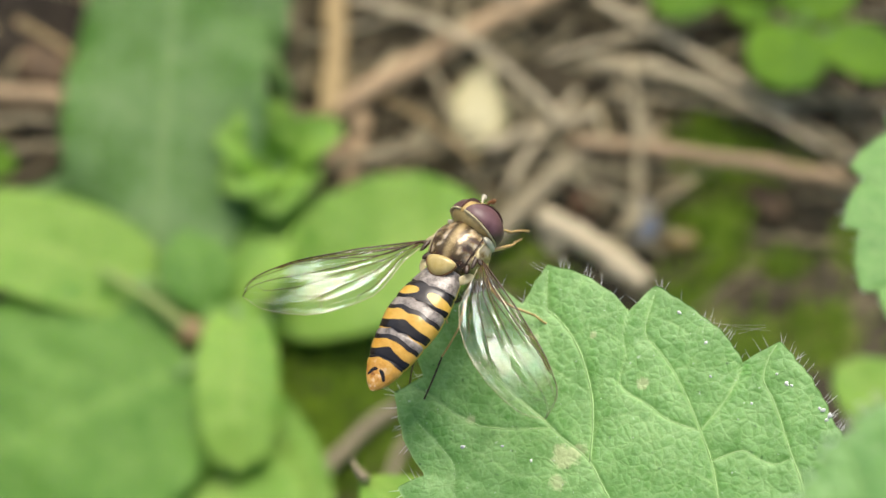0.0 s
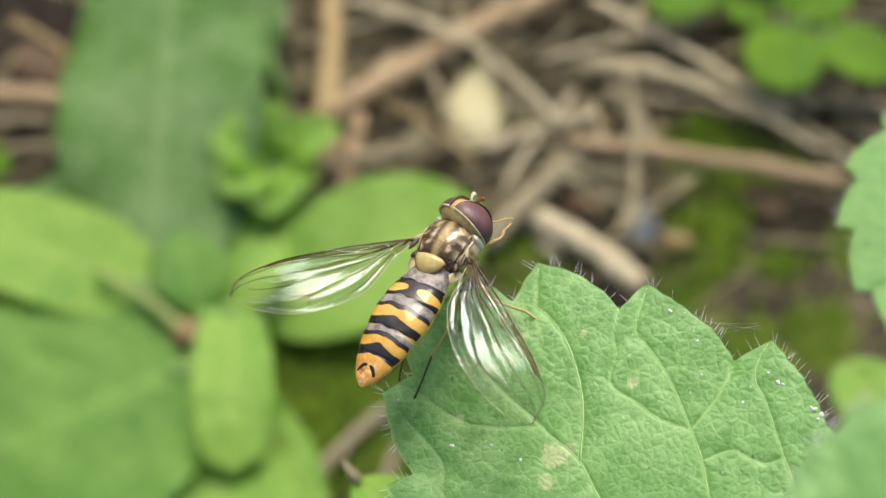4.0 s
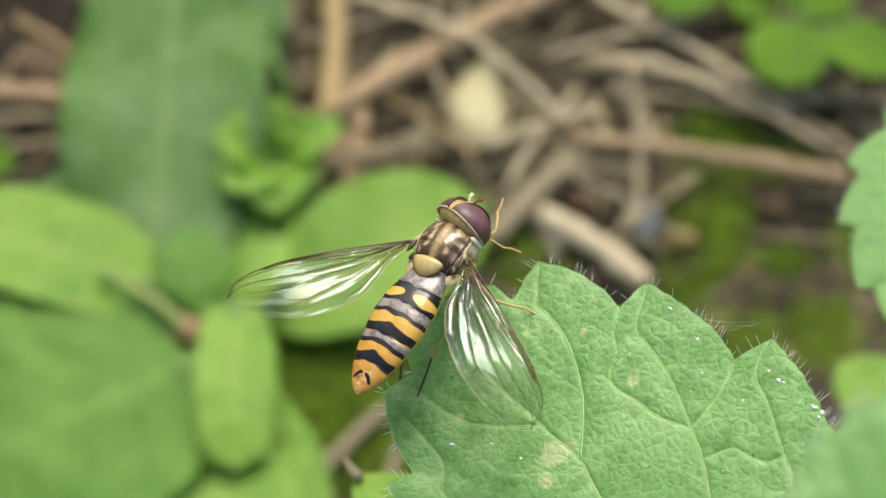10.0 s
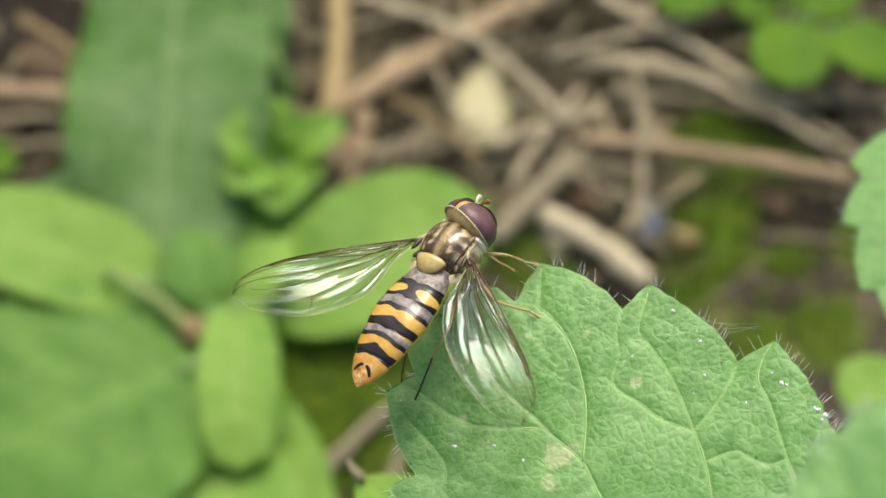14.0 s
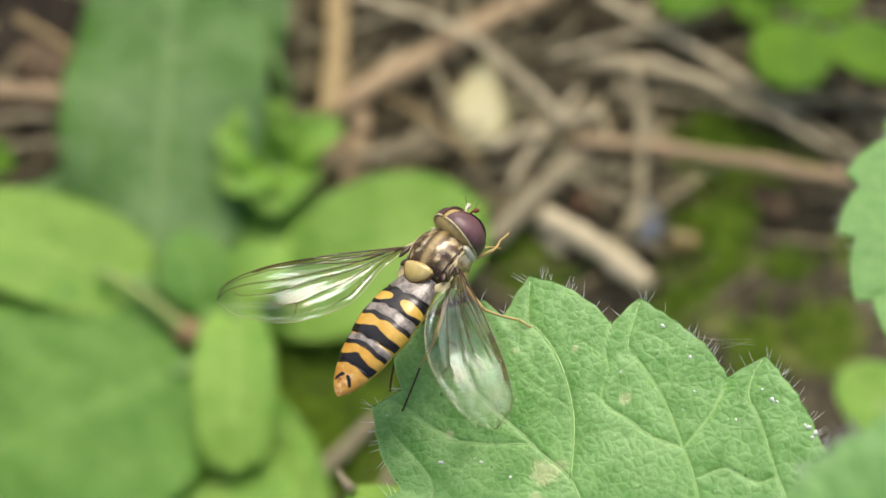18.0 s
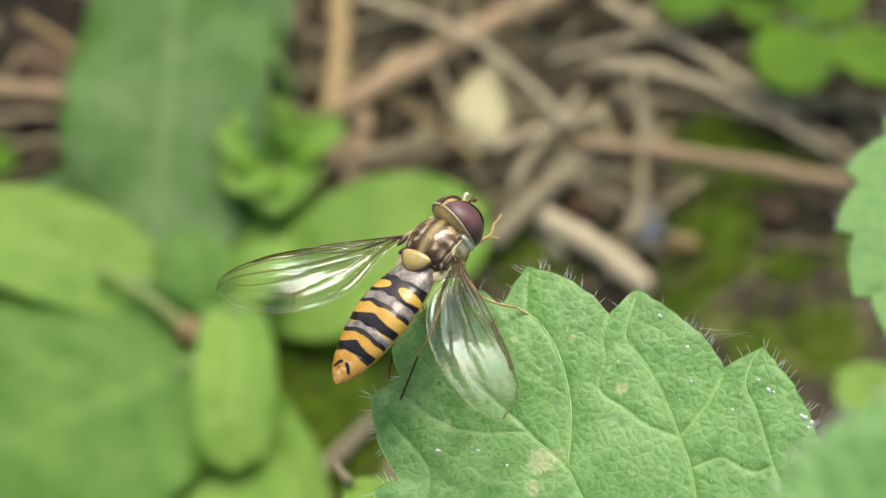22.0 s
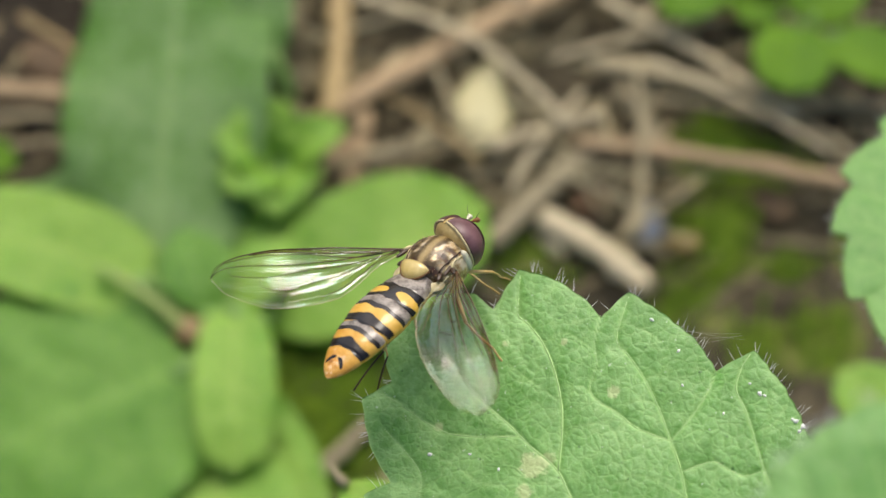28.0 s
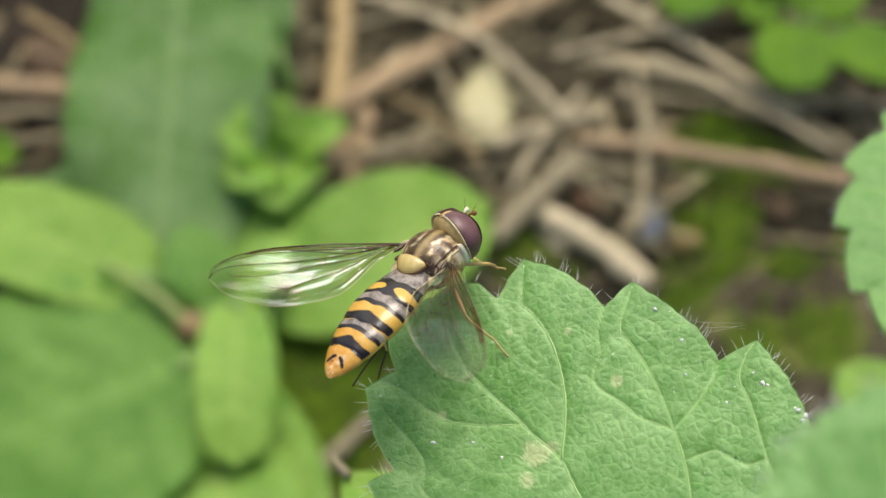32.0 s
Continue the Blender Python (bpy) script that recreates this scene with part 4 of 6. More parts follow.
# ---- hoverfly ----
def fly_materials():
    global M_SCUT_EDGE, M_THORAX, M_SCUT, M_ABDOMEN, M_EYE, M_FACE, M_LEG, M_LEG_DARK, M_WING, M_VEIN, M_PALE, M_ANT, M_FUZZ, M_DUST
    n = Nodes("bronze_thorax")
    sep = n.add("ShaderNodeSeparateXYZ")
    n.link(n.coord, sep.inputs[0])
    wave = n.add("ShaderNodeMath")
    wave.operation = "MULTIPLY"
    wave.inputs[1].default_value = 1000 * 6.2
    n.link(sep.outputs["Y"], wave.inputs[0])
    cosn = n.add("ShaderNodeMath")
    cosn.operation = "COSINE"
    n.link(wave.outputs[0], cosn.inputs[0])
    fine = n.noise(0.25, 3)
    stripes = n.mix(0.25, cosn.outputs[0], fine)
    c = n.ramp(stripes, [(0.15, lin(84, 68, 38)), (0.5, lin(120, 100, 60)), (0.85, lin(172, 150, 100))])
    patch = n.ramp(n.noise(0.7, 4, 0.65), [(0.45, (0, 0, 0, 1)), (0.6, (1, 1, 1, 1))])
    c = n.mix(n.mix(0.88, patch, (0, 0, 0, 1)), c, lin(190, 168, 112))
    c = n.mix(n.value("side"), c, n.ramp(n.noise(0.45, 4, 0.7), [(0.32, lin(74, 50, 32)), (0.41, lin(160, 122, 72)), (0.5, lin(212, 190, 136)), (0.6, lin(238, 228, 198))]))
    c = n.mix(n.mix(0.15, n.value("cream"), (0, 0, 0, 1)), c, n.ramp(n.noise(0.3, 3), [(0.35, lin(170, 128, 84)), (0.5, lin(222, 200, 156)), (0.65, lin(240, 226, 204))]))
    c = n.mix(n.mix(0.1, n.value("dark"), (0, 0, 0, 1)), c, n.ramp(n.noise(0.3, 3), [(0.4, lin(36, 24, 18)), (0.65, lin(92, 56, 36))]))
    shader = n.principled(c, 0.3, n.bump(fine, 0.06, 0.9), Metallic=0.25)
    shader.node.inputs["Coat Weight"].default_value, shader.node.inputs["Coat Roughness"].default_value = 0.4, 0.2
    M_THORAX = n.finish(shader)
    M_SCUT_EDGE = plain("brown_scutellum_edge", lin(96, 64, 28), lin(150, 108, 50), 0.5, 0.3, 0.01)
    M_SCUT = plain("yellow_scutellum", lin(186, 160, 74), lin(226, 206, 138), 0.9, 0.28, 0.02, coat=1.0)
    n = Nodes("banded_abdomen")
    fine, mid = n.noise(0.12, 3), n.noise(0.8, 3)
    sep = n.add("ShaderNodeSeparateXYZ")
    n.link(n.coord, sep.inputs[0])
    back = n.add("ShaderNodeMapRange")
    back.inputs["From Min"].default_value, back.inputs["From Max"].default_value = -1.5 * MM, -5.5 * MM
    n.link(sep.outputs["X"], back.inputs["Value"])
    orange = n.mix(back.outputs["Result"], n.ramp(mid, [(0.3, lin(214, 168, 56)), (0.7, lin(232, 194, 96))]), n.ramp(mid, [(0.3, lin(204, 146, 44)), (0.7, lin(222, 174, 76))]))
    step = lambda v: n.ramp(v, [(0.44, (0, 0, 0, 1)), (0.56, (1, 1, 1, 1))])
    c = n.mix(step(n.value("grey")), orange, n.ramp(n.noise(0.4, 4, 0.7), [(0.36, lin(92, 84, 76)), (0.6, lin(164, 155, 144))]))
    # Brown and orange mottled tip; the palest stop paints its white gloss as colour.
    c = n.mix(n.value("tip"), c, n.ramp(n.noise(0.5, 4, 0.7), [(0.34, lin(120, 66, 28)), (0.42, lin(196, 128, 48)), (0.52, lin(224, 168, 88)), (0.6, lin(240, 220, 180))]))
    c = n.mix(step(n.value("dark")), c, lin(22, 17, 14))
    shader = n.principled(c, 0.38, n.bump(fine, 0.02, 0.7, n.bump(mid, 0.12, 0.6)))
    shader.node.inputs["Coat Weight"].default_value, shader.node.inputs["Coat Roughness"].default_value = 1.0, 0.08
    shader.node.inputs["Coat IOR"].default_value = 1.5
    shader.node.inputs["Specular IOR Level"].default_value = 0.15
    M_ABDOMEN = n.finish(shader)
    n = Nodes("maroon_compound_eye")
    facets = n.cells(0.07, "F1")
    c = n.ramp(n.noise(0.9, 3), [(0.3, lin(92, 62, 64)), (0.7, lin(124, 90, 92))])
    M_EYE = n.finish(n.principled(c, 0.36, n.bump(facets, 0.004, 0.4)))
    M_FACE = plain("golden_face", lin(170, 140, 72), lin(216, 192, 130), 0.5, 0.4, 0.01)
    # Pale tone: white dusting behind the eyes, and the painted antenna glint.
    M_PALE = plain("pale_dust_and_glint_cuticle", lin(214, 208, 180), lin(236, 232, 212), 0.4, 0.5, 0.02)
    M_DUST = plain("straw_dusted_cuticle", lin(176, 160, 108), lin(222, 212, 170), 0.35, 0.5, 0.03)
    M_LEG = plain("amber_leg", lin(204, 168, 92), lin(226, 202, 142), 0.6, 0.35, 0.01)
    M_LEG_DARK = plain("dark_brown_leg", lin(50, 36, 24), lin(84, 60, 36), 0.6, 0.35, 0.01)
    M_ANT = plain("orange_antenna", lin(112, 70, 36), lin(160, 104, 56), 0.3, 0.4, 0.01)
    M_VEIN = plain("brown_wing_vein", lin(66, 46, 26), lin(104, 76, 42), 0.5, 0.35, 0.0)
    M_FUZZ = plain("golden_down", lin(190, 160, 96), lin(222, 200, 150), 0.5, 0.4, 0.0)
    n = Nodes("clear_wing_membrane")
    clear = n.add("ShaderNodeBsdfTransparent")
    n.link(n.mix(n.value("stigma"), (0.97, 0.97, 0.95, 1), lin(176, 128, 66)), clear.inputs["Color"])
    gloss = n.add("ShaderNodeBsdfGlossy")
    gloss.inputs["Roughness"].default_value = 0.06
    sheen = n.ramp(n.noise(1.6, 2), [(0.35, (1.0, 0.7, 0.86, 1)), (0.45, (0.97, 0.97, 0.97, 1)), (0.52, (0.7, 0.98, 0.95, 1)), (0.6, (0.97, 0.97, 0.97, 1)), (0.68, (0.9, 0.88, 1.0, 1))])
    n.link(sheen, gloss.inputs["Color"])
    crinkle = n.bump(n.noise(0.6, 3, 0.6, (0.3, 1, 1)), 0.015, 0.5)
    n.link(crinkle, gloss.inputs["Normal"])
    fres = n.add("ShaderNodeFresnel", IOR=1.78)
    blend = n.add("ShaderNodeMixShader")
    n.link(n.mix(1.0, fres.outputs[0], n.mix(n.value("thin"), (1, 1, 1, 1), (0.24, 0.24, 0.24, 1)), "MULTIPLY"), blend.inputs["Fac"])
    n.link(clear.outputs[0], blend.inputs[1])
    n.link(gloss.outputs[0], blend.inputs[2])
    M_WING = n.finish(blend.outputs[0])


fly_materials()


def build_fly():
    fly = thing("hoverfly", pose(0, 0, 0.1), "hoverfly with orange and black banded abdomen, standing on a leaf", "hoverfly")

    # thorax
    def chest(p):
        k = 1 - 0.12 * max(0, p.x) ** 2 - 0.04 * max(0, -p.x)
        return Vector((p.x, p.y * k, p.z * (0.96 if p.z > 0 else 1.05)))
    me = ellipsoid((1.55, 1.28, 1.15), 60, 84, chest, "thorax")
    side = [min(1.0, max(0.0, (abs(v.co.y) / MM - 0.6) * 3.6)) * (0.55 + 0.45 * bumpy(v.co.x / MM * 1.6, v.co.z / MM * 1.6)) for v in me.vertices]
    me.attributes.new("side", "FLOAT", "POINT").data.foreach_set("value", side)
    cream, dark = [], []
    for v in me.vertices:
        p = v.co / MM
        x, y = p.x + 0.16 * bumpy(p.x * 3, p.y * 3, 2), abs(p.y) + 0.16 * bumpy(p.x * 3, p.y * 3, 6)
        blob = lambda a, b, r, q: max(0.0, min(1.0, 1.6 - 1.6 * (((x - a) / r) ** 2 + ((y - b) / q) ** 2)))
        up = 1.0 if p.z > -0.3 else 0.0
        cream.append(up * max(blob(0.5, 0.52, 0.4, 0.2), blob(0.0, 0.42, 0.3, 0.13), blob(-0.5, 0.45, 0.2, 0.16), blob(0.75, 1.0, 0.5, 0.22), blob(-0.7, 0.9, 0.16, 0.2)))
        dark.append(up * max(blob(0.22, 0.8, 0.14, 0.3), blob(-0.32, 0.85, 0.2, 0.42), blob(-1.0, 0.6, 0.18, 0.5), blob(1.05, 0.3, 0.2, 0.3)))
    me.attributes.new("cream", "FLOAT", "POINT").data.foreach_set("value", cream)
    me.attributes.new("dark", "FLOAT", "POINT").data.foreach_set("value", dark)
    grow = Matrix.Translation((0.1 * MM, 0.15 * MM, 0)) @ Matrix.Diagonal((1.0, 1.12, 1.06, 1))
    thorax = part("thorax", me, M_THORAX, fly, "bronze striped thorax with pale yellow sides")
    thorax.matrix_basis = grow
    rnd = random.Random(8)
    verts, faces = [], []
    for v in rnd.sample(list(me.vertices), 700):
        p = v.co / MM
        if p.z < -0.5:
            continue
        d = (Vector((p.x / 2.4, p.y / 1.64, p.z / 1.3)).normalized() + Vector((-0.7, 0, 0.1))).normalized()
        s, l = len(verts), rnd.uniform(0.12, 0.3)
        a = d.orthogonal().normalized() * 0.008
        b = d.cross(a)
        verts += [(p + a) * MM, (p - a * 0.5 + b) * MM, (p - a * 0.5 - b) * MM, (p + d * l) * MM]
        faces += [(s, s + 1, s + 3), (s + 1, s + 2, s + 3), (s + 2, s, s + 3)]
    fuzz = part("down", mesh_from("down", verts, faces), M_FUZZ, thorax, "short golden down")
    fuzz["kind"] = "stuff"

    # plates and furrows on the back
    def back(x, y, up=0.0):
        k = 1 - 0.12 * max(0, x / 1.55) ** 2
        return Vector((x, y, 1.104 * math.sqrt(max(0.0, 1 - (x / 1.55) ** 2 - (y / (1.28 * k)) ** 2)) + up))
    for s in (1, -1):
        line = [back(1.0 - 1.9 * i / 11, s * (0.86 + 0.1 * math.sin(i * 0.3)), 0.01) * MM for i in range(12)]
        part("furrow", tube(line, 0.035 * MM, 6, "furrow"), M_LEG_DARK, fly, "dark line along the thorax edge").matrix_basis = grow
        line = [back(0.95 - 1.75 * i / 11, s * (0.98 + 0.08 * math.sin(i * 0.3)), 0.01) * MM for i in range(12)]
        part("thorax_rim", tube(line, 0.045 * MM, 6, "thorax_rim"), M_DUST, fly, "pale golden thorax rim").matrix_basis = grow

    def scut(p):
        return Vector((p.x * (1 if p.x < 0 else 0.35), p.y * (1 - 0.18 * max(0, -p.x)), p.z if p.z > 0 else p.z * 0.6))
    ob = part("scutellum", ellipsoid((0.7, 0.67, 0.32), 22, 32, scut, "scutellum"), M_SCUT, fly, "glossy yellow half-moon scutellum")
    ob.matrix_basis = grow @ pose(-1.24 * MM, 0.04 * MM, 0.74 * MM, 0, -12, 0)
    ring = []
    for k in range(25):
        a = math.radians(-96 + 192 * k / 24)
        q = scut(Vector((-math.cos(a), math.sin(a), 0)))
        ring.append(Vector((q.x * 0.7, q.y * 0.67, 0)) * MM)
    part("scutellum_edge", tube(ring, 0.05 * MM, 8, "scutellum_edge"), M_SCUT_EDGE, ob, "brown scutellum edge")
    for s in (1, -1):
        for name, size, at, turn, m, label in (
                ("calypter", (0.42, 0.2, 0.05), (-1.4, 1.0, 0.2), (-30, 10, 30), M_DUST, "pale cream scale under the wing root"),
                ("pleuron", (0.6, 0.26, 0.5), (0.72, 0.84, -0.1), (0, 0, -18), M_DUST, "pale dusted side plate"),
                ("pleuron", (0.5, 0.24, 0.5), (-0.35, 1.08, -0.3), (0, 0, 6), M_SCUT, "yellowish side plate"),
                ("wing_hinge", (0.42, 0.1, 0.09), (-0.62, 1.16, 0.62), (0, 0, -10), M_LEG_DARK, "dark brown hinge plate by the wing root"),
                ("wing_hinge", (0.22, 0.08, 0.08), (-0.3, 1.14, 0.66), (0, 0, -30), M_DUST, "pale hinge plate by the wing root"),
                ("wing_hinge", (0.3, 0.14, 0.1), (-1.0, 0.92, 0.44), (0, 0, -30), M_LEG_DARK, "dark hinge plate beside the scutellum")):
            ob = part(name, ellipsoid(size, 16, 20, None, name), m, fly, label)
            ob.matrix_basis = grow @ pose(at[0] * MM, s * at[1] * MM, at[2] * MM, s * turn[0], turn[1], s * turn[2])

    # head: a short dome behind two large eyes
    def skull(p):
        return Vector((p.x if p.x > 0 else p.x * 0.65, p.y, p.z))
    head = part("head", ellipsoid((0.88, 1.34, 1.13), 30, 44, skull, "head"), M_FACE, fly, "golden yellow head")
    head.matrix_basis = pose(1.52 * MM, 0.08 * MM, 0.2 * MM, -15, -4, -15) @ Matrix.Scale(1.07, 4)
    for s in (1, -1):
        def globe(p, s=s):
            gap = 0.12 + 0.3 * max(0.0, p.x) ** 1.5 + 0.1 * max(0.0, -p.z)
            return Vector((max(p.x, -0.24 + 0.1 * p.z * p.z), s * max(p.y * s, gap), p.z))
        eye = part("eye", ellipsoid((0.95, 1.39, 1.17), 44, 60, globe, "eye"), M_EYE, head, "large maroon compound eye")
        eye.matrix_basis = pose(0.02 * MM, 0, 0.03 * MM)
        loop = []
        for k in range(33):
            a = math.radians(84 - 158 * k / 32)
            y, z = 1.34 * math.cos(a), 1.13 * math.sin(a)
            loop.append(Vector((-0.2 + 0.1 * math.sin(a) ** 2, s * max(y, 0.12), z + 0.03)) * MM)
        part("eye_rim", tube(loop, 0.05 * MM, 8, "eye_rim"), M_DUST, head, "thin golden rim behind the eye")
        edge = [p + Vector((0.06, s * 0.02, 0)) * MM for p in loop]
        part("eye_edge", tube(edge, 0.035 * MM, 8, "eye_edge"), M_LEG_DARK, head, "dark line round the eye")
        cheek = part("occiput", ellipsoid((0.2, 0.28, 0.66), 16, 22, None, "occiput"), M_PALE, head, "white dusted crescent behind the eye")
        cheek.matrix_basis = pose(-0.36 * MM, s * 1.04 * MM, -0.36 * MM, s * -26, 0, s * 20)
        # Left antenna takes the pale tone: a glint on its knob put into colour.
        feel = part("antenna", tube([Vector(p) * MM for p in ((0.7, s * 0.14, 0.42), (0.88, s * 0.18, 0.52), (1.0, s * 0.24, 0.56), (1.13, s * 0.31, 0.53), (1.22, s * 0.35, 0.47))],
                                   [0.05 * MM, 0.05 * MM, 0.06 * MM, 0.13 * MM, 0.06 * MM], 12, "antenna"), M_PALE if s > 0 else M_ANT, head, "knobbed antenna, its glint painted pale" if s > 0 else "short orange antenna")
        part("bristle", tube([Vector(p) * MM for p in ((1.08, s * 0.3, 0.62), (1.22, s * 0.42, 0.8), (1.36, s * 0.55, 0.95))], [0.016 * MM, 0.011 * MM, 0.005 * MM], 6, "bristle"), M_LEG_DARK, head)
    knob = part("frons", ellipsoid((0.26, 0.22, 0.22), 14, 18, None, "frons"), M_FACE, head, "golden forehead bump")
    knob.matrix_basis = pose(0.6 * MM, 0, 0.5 * MM)
    dots = part("ocelli", ellipsoid((0.18, 0.12, 0.1), 10, 12, None, "ocelli"), M_FACE, head, "golden bump with the ocelli")
    dots.matrix_basis = pose(-0.02 * MM, 0, 1.08 * MM)

    # abdomen, hinged behind the thorax
    length, nu, nv = 6.45, 240, 96
    S = [0, 0.06, 0.16, 0.3, 0.45, 0.6, 0.72, 0.84, 0.92, 0.965, 1.0]
    WD = [0.86, 1.0, 1.18, 1.36, 1.36, 1.24, 1.08, 0.86, 0.6, 0.38, 0.1]
    SEAMS = (0.185, 0.342, 0.595, 0.792)
    verts, dark, grey, tip = [], [], [], []
    for i in range(nu):
        u = i / (nu - 1)
        w = np.interp(u, S, WD)
        groove = max(math.exp(-((u - g) / 0.009) ** 2) for g in SEAMS)
        swell = 0.03 * math.sin(math.pi * min(1.0, max(0.0, (u - 0.342) / 0.253))) + 0.03 * math.sin(math.pi * min(1.0, max(0.0, (u - 0.595) / 0.197)))
        for j in range(nv):
            a = 2 * math.pi * j / nv
            cy, cz = math.cos(a), math.sin(a)
            y = w * math.copysign(abs(cy) ** 0.9, cy)
            z = (0.5 if cz > 0 else 0.36) * w * math.copysign(abs(cz) ** 0.9, cz)
            k = 1 - 0.045 * groove + swell
            x = -u * length - 0.02
            sag = 0.12 * math.sin(u * math.pi) - 0.5 * u ** 1.6
            dent = 0.03 * bumpy(x * 1.7, y * 1.7, 2) if cz > 0 else 0.0
            verts.append((x * MM, (y * k + 0.07) * MM, (z * k + sag - 0.08 + dent) * MM))
            v = abs(y) / max(w, 0.05)
            s = u - 0.006 * v + 0.006 * math.sin(v * 7.5 - 0.6) + 0.006 * bumpy(y * 2.4, u * 7, 3.0)
            peak = 0.03 * math.exp(-(v / 0.2) ** 2)
            below = max(0.0, min(1.0, (0.12 - cz) * 8))

            def band(lo, hi, soft=0.012):
                return max(0.0, min(1.0, 0.5 + min(s - lo, hi - s) / soft))
            spot = ((s - 0.268) / 0.04) ** 2 + ((v - 0.62) / 0.44) ** 2
            d = band(0.19 - 0.03 * v, 0.335) * (0.0 if spot < 0.8 else (1.0 if spot > 1.2 else (spot - 0.8) * 2.5))
            d = max(d, band(0.408, 0.44 + 0.2 * peak), band(0.522 - peak, 0.596 - 0.02 * v), band(0.64 - 0.5 * peak, 0.672 - 0.3 * peak), band(0.738 - peak, 0.797 + 0.01 * v))
            mark = ((s - 0.868 - 0.055 * v) / 0.016) ** 2 + ((v - 0.42) / 0.36) ** 2
            d = max(d, max(0.0, min(1.0, 1.5 - mark)))
            gsh = max(band(-0.2, 0.19), band(0.335, 0.413), band(0.59, 0.644))
            dark.append(d * (1 - below))
            grey.append(gsh * (1 - below))
            tip.append(max(0.0, min(1.0, (u - 0.8) * 9)) * (0.85 if v < 0.45 else 0.3))
    abdomen = None
    cuts = [0] + [round(g * nu) for g in SEAMS] + [nu - 1]
    for a, e in zip(cuts[:-1], cuts[1:]):
        rows = e - a + 1
        pick = slice(a * nv, (e + 1) * nv)
        faces = grid_faces(rows, nv, True) + [tuple(range(nv)), tuple(range((rows - 1) * nv, rows * nv))[::-1]]
        me = mesh_from("tergite", verts[pick], faces, {"dark": dark[pick], "grey": grey[pick], "tip": tip[pick]})
        if abdomen is None:
            abdomen = part("abdomen", me, M_ABDOMEN, fly, "glossy orange abdomen with black and silvery bands")
        else:
            part("tergite", me, M_ABDOMEN, abdomen, "orange tail plate" if e == nu - 1 else "orange plate with black and silvery bands")
    abdomen.matrix_basis = pose(-1.2 * MM, 0, 0.2 * MM)

    # wings: x to the tip, y to the leading edge
    span = 8.7
    FX = [0, 0.05, 0.12, 0.22, 0.35, 0.5, 0.6, 0.72, 0.85, 0.93, 0.975, 1.0]
    LEAD = [0.12, 0.2, 0.26, 0.36, 0.47, 0.58, 0.64, 0.68, 0.62, 0.44, 0.12, -0.35]
    TRAIL = [-0.12, -0.28, -0.8, -1.7, -2.12, -2.3, -2.28, -2.1, -1.68, -1.3, -0.98, -0.6]
    nu, nv = 90, 240

    # main veins as shares of the chord; the membrane bulges up and down between them
    RIBS = [([0, 1], [0, 0]), ([0, 0.2, 0.4, 0.55, 1], [0.1, 0.1, 0.08, 0.06, 0.04]), ([0, 0.25, 0.5, 0.93, 1], [0.25, 0.18, 0.15, 0.12, 0.12]),
            ([0, 0.16, 0.4, 0.65, 0.98], [0.38, 0.34, 0.34, 0.36, 0.3]), ([0, 0.3, 0.5, 0.72, 1], [0.45, 0.45, 0.46, 0.53, 0.5]),
            ([0, 0.28, 0.48, 0.62, 1], [0.56, 0.6, 0.66, 0.74, 0.76]), ([0, 0.25, 0.42, 1], [0.7, 0.78, 0.88, 0.9]), ([0, 1], [1, 1])]

    def chord(fx, c, crease=1.0):
        lead, trail = np.interp(fx, FX, LEAD), np.interp(fx, FX, TRAIL)
        y = lead + (trail - lead) * c
        at = [np.interp(fx, a, b) for a, b in RIBS]
        at = [q for a, b in zip(at[:-1], at[1:]) for q in (a, a + 0.24 * (b - a), a + 0.62 * (b - a))] + [at[-1]]
        k = max(i for i in range(len(at) - 1) if c >= at[i] - 1e-9)
        u = (c - at[k]) / (at[k + 1] - at[k])
        deep = crease * (1.7 - (1.5 if crease > 0.9 else 0.9) * min(1.0, max(0.0, (fx - 0.45) / 0.35)))
        ridge = lambda i: deep * (0.14 * bumpy(fx * 2.5, i * 5.3, 2) + (0.012 if i % 2 else -0.012))
        fold = ridge(k) * (1 - u) + ridge(k + 1) * u
        twist = (0.02 if crease > 0.9 else 0.15) * (1 - fx) ** 2 * (y - 0.3)
        bow = twist + (0.3 if crease > 0.9 else 0.9) * fx * (1 - fx) - 0.22 * fx ** 2 - 2.6 * max(0.0, fx - 0.5) ** 2
        return Vector((fx * span, y, fold + bow - 0.12 * (c - 0.35) ** 2 + 0.05 * bumpy(fx * 4.5, c * 2.4, 5)))
    wv, lv, st, thin = [], [], [], []
    for i in range(nu):
        for j in range(nv):
            p = chord(i / (nu - 1), j / (nv - 1))
            wv.append(p * MM)
            lv.append(chord(i / (nu - 1), j / (nv - 1), 0.8) * MM)
            f, c = i / (nu - 1), j / (nv - 1)
            thin.append(min(1.0, max(0.0, (f - 0.5) / 0.3)))
            st.append(0.8 if 0.48 < f < 0.78 and c < 0.08 else max(0.05, 0.35 - 0.5 * f) if c > 0.14 else 0.4 if f < 0.5 else 0.1)
    slim = lambda p: p[1] * (1 - 0.4 * math.exp(-((p[0] / (span * MM) - 0.16) / 0.13) ** 2) + 0.16 * math.exp(-((p[0] / (span * MM) - 0.7) / 0.22) ** 2)) if p[1] < 0 else p[1] * 0.6
    flip = lambda p: Vector((p[0], slim(p), -p[2] - 0.1 * p[1] - 0.9 * MM * (p[0] / (span * MM)) ** 2))
    shorter = lambda p: Vector((p[0] * 0.975, p[1], p[2]))
